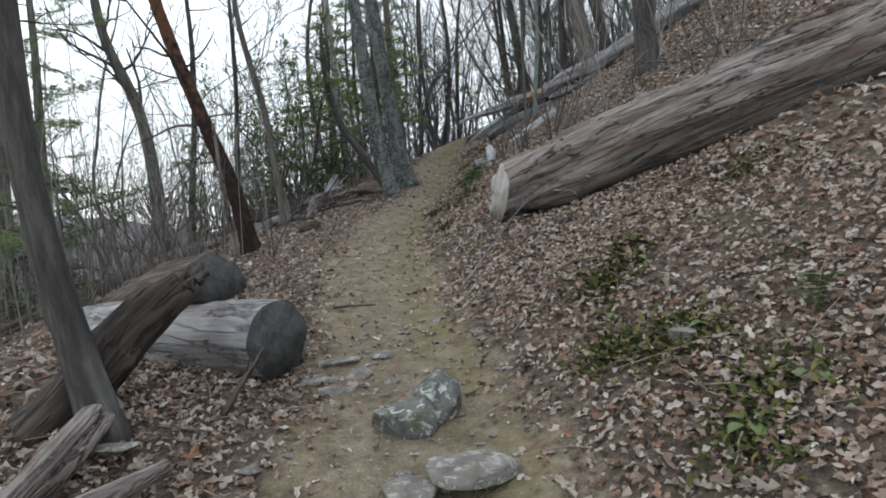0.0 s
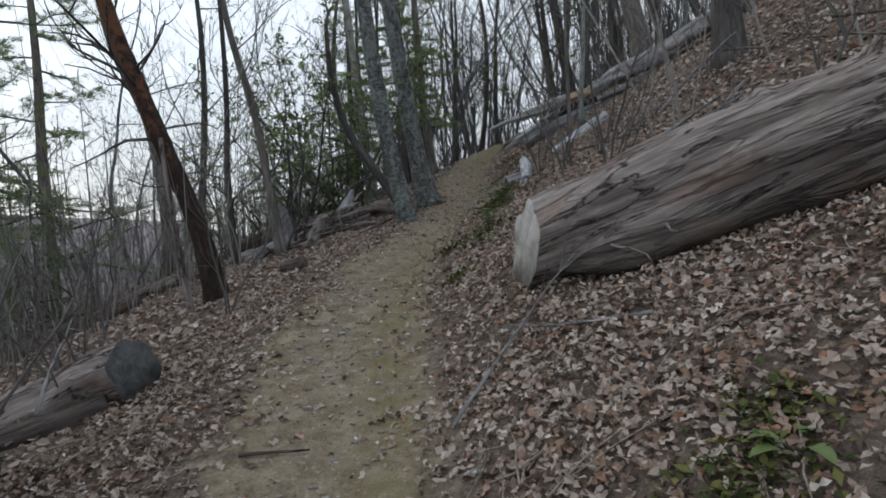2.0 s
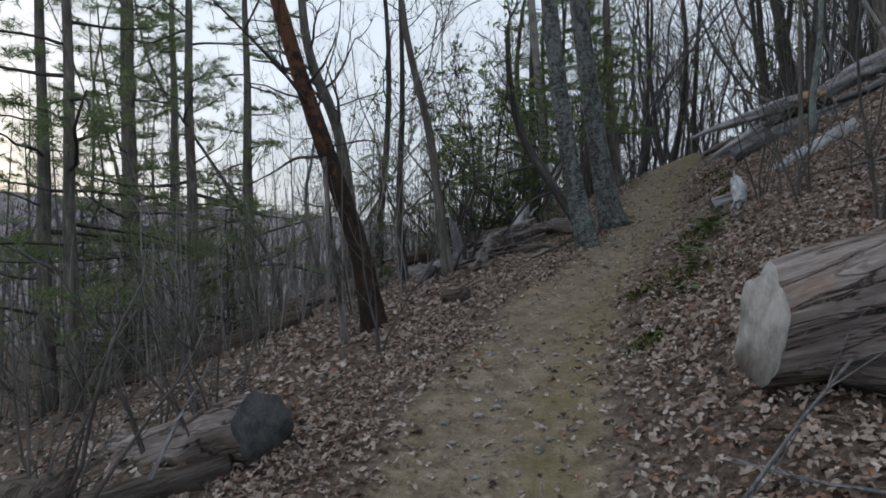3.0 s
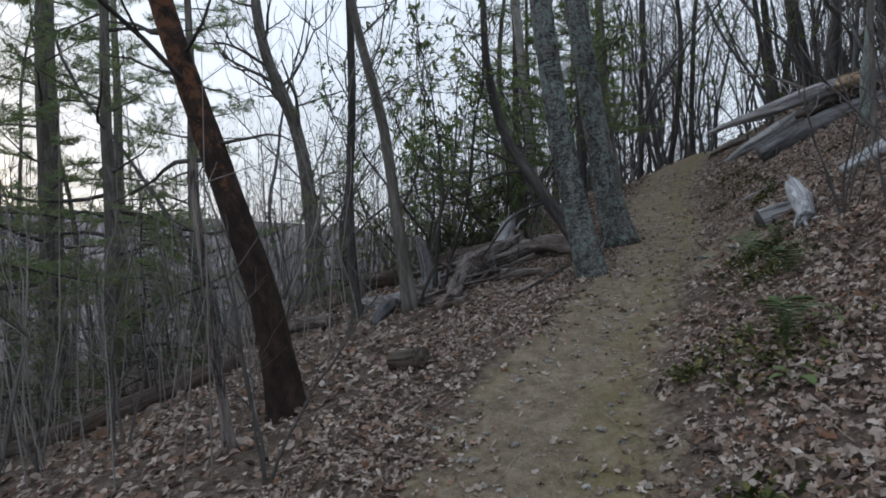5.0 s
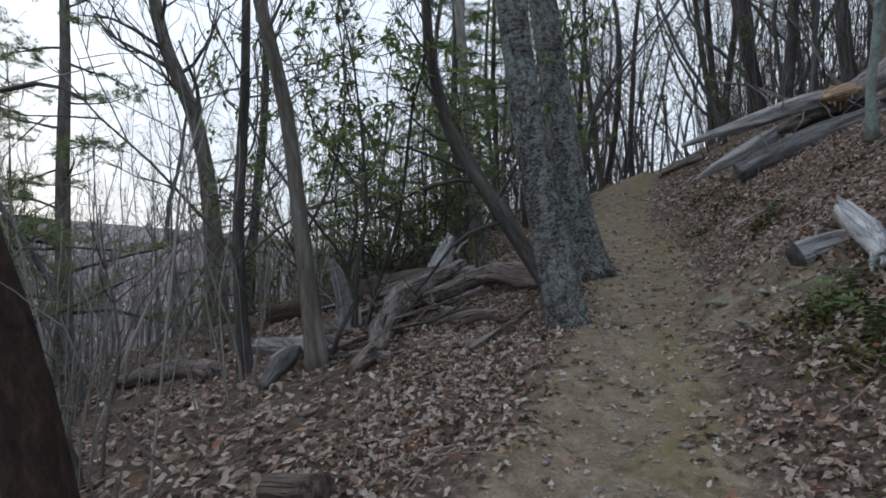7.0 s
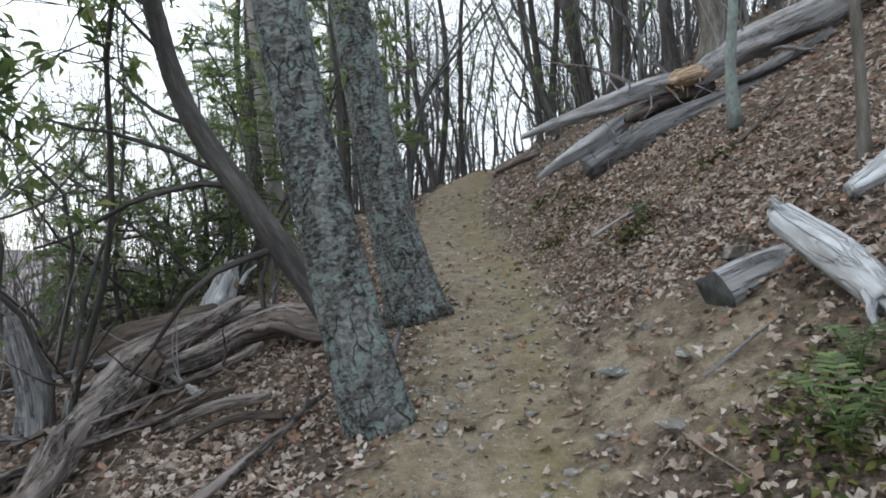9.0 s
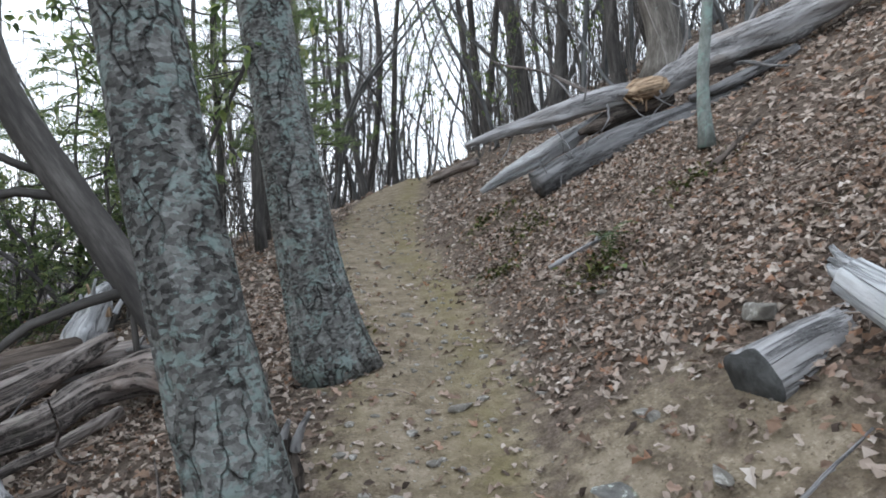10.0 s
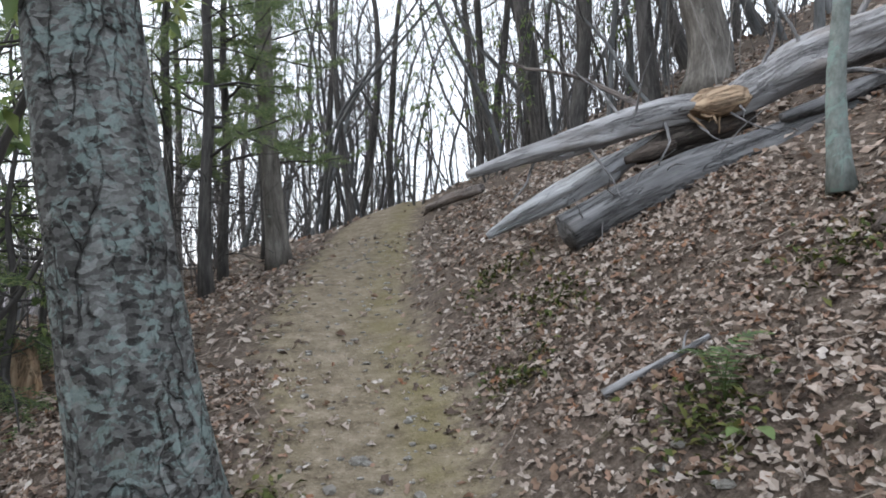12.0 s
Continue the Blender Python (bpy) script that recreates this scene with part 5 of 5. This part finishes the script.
rng = np.random.default_rng(7)
kinds = [woods_tree(200 + i, t, r, bend) for i, (t, r, bend) in enumerate([(13, .07, .22), (15, .11, .12), (11, .045, .3), (12, .055, .34), (16, .15, .1), (9, .035, .38), (14, .085, .24), (10, .042, .28), (12, .05, .36), (13, .06, .2)])]
bushes = [sapling(230 + i, t, s) for i, (t, s) in enumerate([(2.6, 3), (3.6, 2), (1.6, 4), (4.5, 2), (2.2, 5), (5.5, 1)])]
taken = [(-2.85, 9.1), (-3.3, 12.45), (-4.3, 12.8), (-9.9, 20.6), (5.4, 20.9), (3.85, 24.3), (3.9, 10.5), (-1.3, 21.8)]


def scatter(models, boxes, gap, clear):
    first = {m: True for m in models}
    for x0, x1, y0, y1, count in boxes:
        made = tries = 0
        while made < count and tries < count * 30:
            tries += 1
            x, y = rng.uniform(x0, x1), rng.uniform(y0, y1)
            if abs(x - trail_x(y)) < clear or any((x - a) ** 2 + (y - b) ** 2 < gap * gap for a, b in taken):
                continue
            if 4.6 < y < 7 and 0 < x < 6.5 or 15 < y < 19.6 and .5 < x < 8 or 11.3 < y < 14 and 0 < x < 3:
                continue
            taken.append((x, y))
            m = models[rng.integers(len(models))]
            s = rng.uniform(0.8, 1.2)
            place = Matrix.Translation(on(x, y, -0.05)) @ pose(0, 0, 0, rng.normal(0, 2.5), rng.normal(-2.0, 2.5), rng.uniform(0, 360)) @ Matrix.Diagonal((s, s, s, 1))
            if first[m]:
                m.matrix_basis = place
                first[m] = False
            else:
                copy_thing(m, place).scale = (s, s, s)
            made += 1


# last box: unseen trees added behind the start to close off the light
scatter(kinds, [(-14, -5, 9, 26, 14), (-40, -12, 2, 45, 34), (-12, -2.5, 23, 45, 20), (-6, 12, 29, 48, 34), (-4, 18, 48, 75, 40), (2.6, 12, 21, 34, 30), (5.5, 16, 8, 17, 10), (10, 30, 5, 45, 14), (4, 9, 19.6, 27, 14), (-18, 18, -30, -6, 10)], 0.8, 1.9)
scatter(kinds, [(-3.5, 6, 31, 42, 26), (-5, 12, 42, 56, 26), (-2, 7, 27.5, 36, 22)], 0.5, 1.0)
scatter(bushes, [(-8, -3.2, 7.0, 13, 6), (-14, -4, 10, 26, 40), (-6, -2.6, 1.5, 7, 16), (-10, -1.8, 16, 30, 34), (2.5, 9, 7, 14, 22), (3, 10, 19, 32, 26), (-3, 8, 26, 38, 60), (1.2, 4.2, 7.4, 11.4, 15), (-3.6, -2.4, 7.6, 9.6, 1), (-4.6, -3.0, 9.6, 12.5, 4)], 0.28, 1.5)


def far_woods():
    """Distant trees as one mass of stems and fine limbs."""
    g = np.random.default_rng(9)
    b = Build()
    for i in range(1350):
        a = g.uniform(-2.4, 1.3) if i % 3 else g.uniform(-1.9, -.3)
        d = g.uniform(36, 150) if i % 3 else g.uniform(100, 320)
        x, y = d * math.sin(a), 8 + d * math.cos(a)
        if y < -40:
            continue
        z, tall = float(height(x, y)), g.uniform(11, 18)
        lean = g.normal(0, 0.05, 2)
        top = np.array([x + lean[0] * tall, y + lean[1] * tall, z + tall])
        low = np.array([x, y, z - .5])
        b.tube(np.array([low, (low + top) / 2, top]), (g.uniform(.07, .16), .07, .02), 4, (False, False))
        for k in range(14):
            s = g.uniform(.25, .97)
            at = low + (top - low) * s
            out = at + np.array([g.normal(0, 1.3), g.normal(0, 1.3), g.uniform(.6, 2.6)]) * (1.2 - .6 * s)
            b.tube(np.array([at, out]), (.03, .012), 3, (False, False))
            for q in range(2):
                e = out + np.array([g.normal(0, .7), g.normal(0, .7), g.uniform(.2, 1.3)])
                b.tube(np.array([at + (out - at) * g.uniform(.4, 1), e]), (.016, .008), 3, (False, False))
    tagged(new("far_woods", b.mesh("far_woods", M_BARK_FAR)), "distant leafless woods in grey-brown haze", "woods", kind="stuff")


far_woods()


def undergrowth():
    """Countless thin stems and briars over the lower slope."""
    g = np.random.default_rng(19)
    b = Build()
    for i in range(1500):
        x, y = g.uniform(-45, -3.2), g.uniform(5, 50)
        if i % 4 == 0:
            x, y = g.uniform(-14, -2.6), g.uniform(8, 26)
        if x - trail_x(y) > -2.0 or -5.5 < x and 12 < y < 17.5:
            continue
        low = np.array(on(x, y, -.05))
        tall = g.uniform(.6, 3.4)
        lean = g.normal(0, .16, 2)
        mid = low + np.array([lean[0] * tall * .4, lean[1] * tall * .4, tall * .55])
        top = low + np.array([lean[0] * tall * 1.3, lean[1] * tall * 1.3, tall])
        r = g.uniform(.003, .011)
        b.tube(np.array([low, mid, top]), (r, r * .7, r * .3), 3, (False, False))
        for k in range(3):
            at = mid + (top - mid) * g.uniform(-.3, .9)
            b.tube(np.array([at, at + np.array([g.normal(0, .3), g.normal(0, .3), g.uniform(.1, .5)]) * tall * .4]), (r * .5, r * .25), 3, (False, False))
    tagged(new("undergrowth", b.mesh("undergrowth", M_BRUSH)), "thin grey brush and briar stems on the slope", "brush", kind="stuff")


undergrowth()


def thicket(seed, count, x0, x1, y0, y1, low_h, high_h, label, material=None, clear=1.6):
    """A haze of tall fine-branched stems."""
    g = np.random.default_rng(seed)
    b = Build()
    for i in range(count):
        x, y = g.uniform(x0, x1), g.uniform(y0, y1)
        if abs(x - trail_x(y)) < clear:
            continue
        tall = g.uniform(low_h, high_h)
        base, lean = np.array(on(x, y, -.1)), g.normal(0, .12, 2)
        pts = [base]
        for k in range(4):
            lean = lean + g.normal(0, .1, 2)
            pts.append(pts[-1] + np.array([lean[0], lean[1], 1]) * tall / 4)
        r = g.uniform(.007, .018)
        b.tube(np.array(pts), np.linspace(r, r * .3, 5), 4, (False, False))
        for k in range(11):
            s = g.uniform(.6, 3.95)
            at = pts[int(s)] + (pts[int(s) + 1] - pts[int(s)]) * (s % 1)
            out = at + np.array([g.normal(0, .3), g.normal(0, .3), g.uniform(.05, .4)]) * (.6 + .14 * tall)
            b.tube(np.array([at, (at + out) / 2 + g.normal(0, .03, 3), out]), (r * .4, r * .3, r * .15), 3, (False, False))
            b.tube(np.array([(at + out) / 2, out + g.normal(0, .2, 3)]), (r * .25, r * .12), 3, (False, False))
    tagged(new("thicket", b.mesh("thicket", material or M_TWIG)), label, "brush", kind="stuff")


thicket(51, 260, 3.2, 15, 19.5, 40, 2.5, 6.5, "bare grey thicket of fine stems on the bank")
thicket(53, 300, -7, 9, 28, 46, 3, 8, "bare grey thicket of fine stems over the crest")
thicket(55, 190, -13, -2.6, 20, 36, 3, 9, "bare grey thicket of fine stems beside the upper trail")
thicket(54, 90, -19, -5, 7, 21, 1.8, 5, "bare grey thicket of fine stems below the trail", M_BRUSH)
thicket(52, 300, -34, -5.5, 10, 42, 2.5, 6.0, "bare grey thicket of fine stems down the slope", M_BRUSH)
thicket(56, 170, 1.6, 13, 23, 32, 4, 10, "bare grey thicket of fine stems above the trail", None, 1.1)
thicket(57, 280, -42, -11, 10, 42, 5, 11, "tall bare thicket of fine stems far down the slope")


# ---- ferns and low green plants ----
def frond_mesh():
    g = np.random.default_rng(5)
    b = Build()
    n = 16
    s = np.linspace(0, 1, n)
    rib = np.stack([.34 * s, 0 * s, .2 * np.sin(s * 2.4)], -1)
    b.tube(rib, np.linspace(.0035, .001, n), 3, (False, False))
    for i in range(2, n):
        w = .085 * math.sin(math.pi * min(1, .12 + .9 * s[i])) + .01
        for sg in (-1, 1):
            base = rib[i]
            tip = base + np.array([.03, sg * w, -.012 + g.normal(0, .004)])
            mid = (base + tip) / 2
            b.add([base + (-.006, 0, 0), mid + (-.009, 0, .004), tip, mid + (.009, 0, .004), base + (.006, 0, 0)], [(0, 1, 4), (1, 3, 4), (1, 2, 3)])
    return b.mesh("frond", M_FERN)


FROND = frond_mesh()
for k, (x, y, s) in enumerate([(.56, 11.2, .8), (.8, 11.45, .7), (.66, 10.75, .7), (1.25, 14.6, .8), (.45, 9.0, .9), (.7, 10.3, .7), (1.9, 2.6, .7)]):
    g = np.random.default_rng(300 + k)
    f = thing("fern", on(x, y), "green fern on the leafy bank", "fern", "ferns on the bank")
    for i in range(6):
        fr = part("frond", FROND, None, f)
        fr.matrix_local = pose(0, 0, .01, 0, g.uniform(-40, -5), i * 60 + g.uniform(-15, 15)) @ Matrix.Scale(s * g.uniform(.8, 1.2), 4)


def low_plants():
    g = np.random.default_rng(6)
    b = Build()
    spots = [(1.27, 2.93, .3, 260), (1.0, 3.1, .22, 160), (1.26, 2.04, .22, 140), (1.18, 3.85, .22, 170), (1.45, 4.15, .2, 120), (.4, 8.9, .3, 160), (.6, 10.6, .28, 160), (1.18, 16.43, .3, 140), (1.05, 17.4, .35, 150), (1.15, 14.58, .22, 130), (.65, 11.3, .35, 240), (-.66, 15.1, .16, 40), (.25, 9.4, .25, 90), (1.5, 2.3, .25, 140), (2.2, 15.0, .3, 110), (.75, 15.9, .2, 90), (2.6, 4.6, .3, 120), (.1, 7.8, .16, 70), (-.05, 9.2, .14, 60)]
    for x, y, r, m in spots:
        m = int(m * 1.7)
        px, py = x + g.normal(0, r * .55, m), y + g.normal(0, r * .55, m)
        at = np.stack([px, py, height(px, py) + g.uniform(.0, .05, m)], -1)
        w = np.stack([g.normal(0, 1, m), g.normal(0, 1, m), g.uniform(.2, 1.3, m)], -1)
        w /= np.linalg.norm(w, axis=1, keepdims=True)
        leaf_blade(g, b, at, w, .06, .014, .3)
    tagged(new("low_plants", b.mesh("low_plants", M_MOSS)), "patches of olive green plants and moss", "plants", kind="stuff")


low_plants()


def broad_plant(x, y, seed, leaves, size):
    """A low plant with broad glossy leaves, each on its own stalk."""
    g = np.random.default_rng(seed)
    ob = thing("green_plant", on(x, y), "low plant with broad dark green leaves", "plant", "broad-leaved plants on the bank")
    for i in range(leaves):
        a, ln = i * 2.4 + g.uniform(-.3, .3), size * g.uniform(.7, 1.2)
        out = np.array([math.cos(a), math.sin(a), 0])
        side = np.array([-math.sin(a), math.cos(a), 0])
        b = Build()
        foot, base = np.array([0, 0, -.01]), out * ln * .5 + np.array([0, 0, ln * g.uniform(.3, .8)])
        b.tube(np.array([foot, (foot + base) * .5 + (0, 0, .01), base]), (.003, .002, .002), 4, (False, False))
        n, rows = 6, []
        for k in range(n):
            u = k / (n - 1)
            w = ln * .33 * math.sin(math.pi * (u * .92 + .06)) ** .8
            mid = base + out * ln * u + np.array([0, 0, .12 * ln * math.sin(2.2 * u) - .3 * ln * u * u])
            rows += [mid - side * w + (0, 0, .25 * w), mid, mid + side * w + (0, 0, .25 * w)]
        f = []
        for k in range(n - 1):
            for c in (0, 1):
                q = 3 * k + c
                f += [(q, q + 1, q + 4), (q, q + 4, q + 3)]
        b.add(rows, f)
        part("leaf", b, M_FERN, ob)
    return ob


for k, (x, y, n, sz) in enumerate([(1.28, 3.75, 7, .085), (1.42, 3.95, 6, .09), (1.1, 3.5, 6, .07), (1.5, 2.9, 7, .08), (1.3, 2.1, 8, .09), (1.62, 2.2, 6, .08), (.42, 8.6, 6, .09), (.7, 9.1, 6, .08), (.75, 11.0, 6, .08), (1.2, 14.4, 6, .08), (2.1, 3.2, 6, .08)]):
    broad_plant(x, y, 400 + k, n, sz)


# ---- dead leaves, twigs and pebbles ----
def cover(x, y):
    """How thickly leaves lie at a spot, 0 to 1."""
    side, w = x - trail_x(y), table(TRAIL_W, y)
    off = np.abs(side) - w
    ragged = .1 * np.sin(2.7 * y + 1.3 * x) + .07 * np.sin(6.1 * y + .5)
    c = np.clip(.045 + .955 / (1 + np.exp(-(off - .1 + ragged) / .13)), 0, 1)
    c = np.where(side < 0, c * .85, c)
    soil = np.clip(1.9 * np.exp(-((x - .5) / .5) ** 2 - ((y - 12.3) / .7) ** 2), 0, 1)
    patch = .75 + .25 * np.sin(1.9 * x + .7) * np.sin(1.6 * y + x)
    return c * (1 - .85 * soil) * patch


def leaf_sheet(g, name, x0, x1, y0, y1, count, size, fine, keep=None):
    x, y = g.uniform(x0, x1, count), g.uniform(y0, y1, count)
    ok = g.uniform(0, 1, count) < cover(x, y)
    if keep is not None:
        ok &= keep(x, y)
    x, y = x[ok], y[ok]
    n = len(x)
    if fine:
        st = np.array([0, .2, .45, .68, 1.0])
        hw = np.array([.02, .24, .13, .3, .03])
        t = [(s - .5, 0, 0) for s in st] + [(s - .5 + .05, h, 1) for s, h in zip(st, hw)] + [(s - .5 + .05, -h, 1) for s, h in zip(st, hw)]
        f = []
        for i in range(4):
            f += [(i, i + 1, 6 + i), (i, 6 + i, 5 + i), (i, 10 + i, 11 + i), (i, 11 + i, i + 1)]
    else:
        t = [(-.5, 0, 0), (0, 0, 0), (.5, 0, 0), (-.1, .27, 1), (.2, .22, 1), (-.1, -.27, 1), (.2, -.22, 1)]
        f = [(0, 1, 3), (1, 4, 3), (1, 2, 4), (0, 5, 1), (1, 5, 6), (1, 6, 2)]
    t, f = np.array(t), np.array(f)
    k = len(t)
    L = size * g.uniform(.6, 1.25, n)[:, None]
    u, v = t[:, 0][None] * L, t[:, 1][None] * L * g.uniform(.7, 1.15, n)[:, None]
    fold, curl, twist = g.normal(.35, .45, n)[:, None], g.normal(0, 2.6, n)[:, None], g.normal(0, 3.5, n)[:, None]
    wz = fold * np.abs(v) + curl * (u * u) / .1 * .12 + twist * u * v
    wz = wz + g.normal(0, .006, (n, k)) * (t[:, 2][None])
    a = g.uniform(0, 2 * np.pi, n)
    nor = slope_normal(x, y) + np.stack([g.normal(0, .46, n), g.normal(0, .46, n), np.zeros(n)], -1)
    nor /= np.linalg.norm(nor, axis=1, keepdims=True)
    ax = np.stack([np.cos(a), np.sin(a), np.zeros(n)], -1)
    ax -= nor * (ax * nor).sum(1, keepdims=True)
    ax /= np.linalg.norm(ax, axis=1, keepdims=True)
    ay = np.cross(nor, ax)
    bed = np.clip((np.abs(x - trail_x(y)) - table(TRAIL_W, y)) * .08, 0, .03)
    c = np.stack([x, y, height(x, y) + .008 + bed * g.uniform(0, 1.2, n)], -1)
    V = c[:, None] + u[..., None] * ax[:, None] + v[..., None] * ay[:, None] + wz[..., None] * nor[:, None]
    F = (np.arange(n) * k)[:, None, None] + f[None]
    me = mesh_of(name, V.reshape(-1, 3), F.reshape(-1, 3), None, M_LEAF, False)
    return tagged(new(name, me), "dry brown and tan fallen oak leaves", "leaves", kind="stuff")


g = np.random.default_rng(17)
leaf_sheet(g, "leaf_litter", -2.4, 2.9, -.6, 17.0, 56000, .07, True)
leaf_sheet(g, "leaf_litter", -2.4, 2.9, -.6, 17.0, 80000, .044, False)
leaf_sheet(g, "leaf_litter", -6, 7, -.6, 22, 92000, .09, False, lambda x, y: (x > 2.9) | (x < -2.4) | (y > 17.0))
leaf_sheet(g, "leaf_litter", -26, 16, -7, 46, 60000, .16, False, lambda x, y: (x > 7) | (x < -6) | (y > 22) | (y < -.6))


def litter_twigs():
    b = Build()
    for i in range(3000):
        x, y = (g.uniform(-5, 4.5) if i % 3 else g.uniform(-5, -1)), g.uniform(-.5, 20)
        if g.uniform() > cover(x, y) + .1:
            continue
        a, ln = g.uniform(0, 6.28), g.uniform(.08, .55)
        p = [on(x + math.cos(a) * ln * k, y + math.sin(a) * ln * k, .025 + g.uniform(0, .03)) for k in (0, .35, .7, 1)]
        r = g.uniform(.0018, .006)
        b.tube(np.array(p) + g.normal(0, .01, (4, 3)), (r, r, r * .8, r * .5), 4, (False, False))
    tagged(new("twig_litter", b.mesh("twig_litter", M_TWIGS_DRY)), "dry twigs scattered over dead leaves", "twigs", kind="stuff")


def pebbles():
    b = Build()
    ico = bmesh.new()
    bmesh.ops.create_icosphere(ico, subdivisions=1, radius=1)
    base = np.array([v.co for v in ico.verts])
    tri = np.array([[v.index for v in f.verts] for f in ico.faces])
    ico.free()
    for i in range(2600):
        y = g.uniform(0, 22)
        x = float(trail_x(y)) + g.normal(0, .46)
        s = .005 + .026 * g.uniform() ** 4
        v = base * (1 + g.normal(0, .16, (len(base), 1))) * s * np.array([g.uniform(.8, 1.6), g.uniform(.8, 1.5), .6])
        b.add(v + np.array(on(x, y, s * .15)), tri)
    tagged(new("trail_pebbles", b.mesh("trail_pebbles", M_SLATE, False)), "small pale pebbles on the dirt trail", "pebbles", kind="stuff")


litter_twigs()
pebbles()
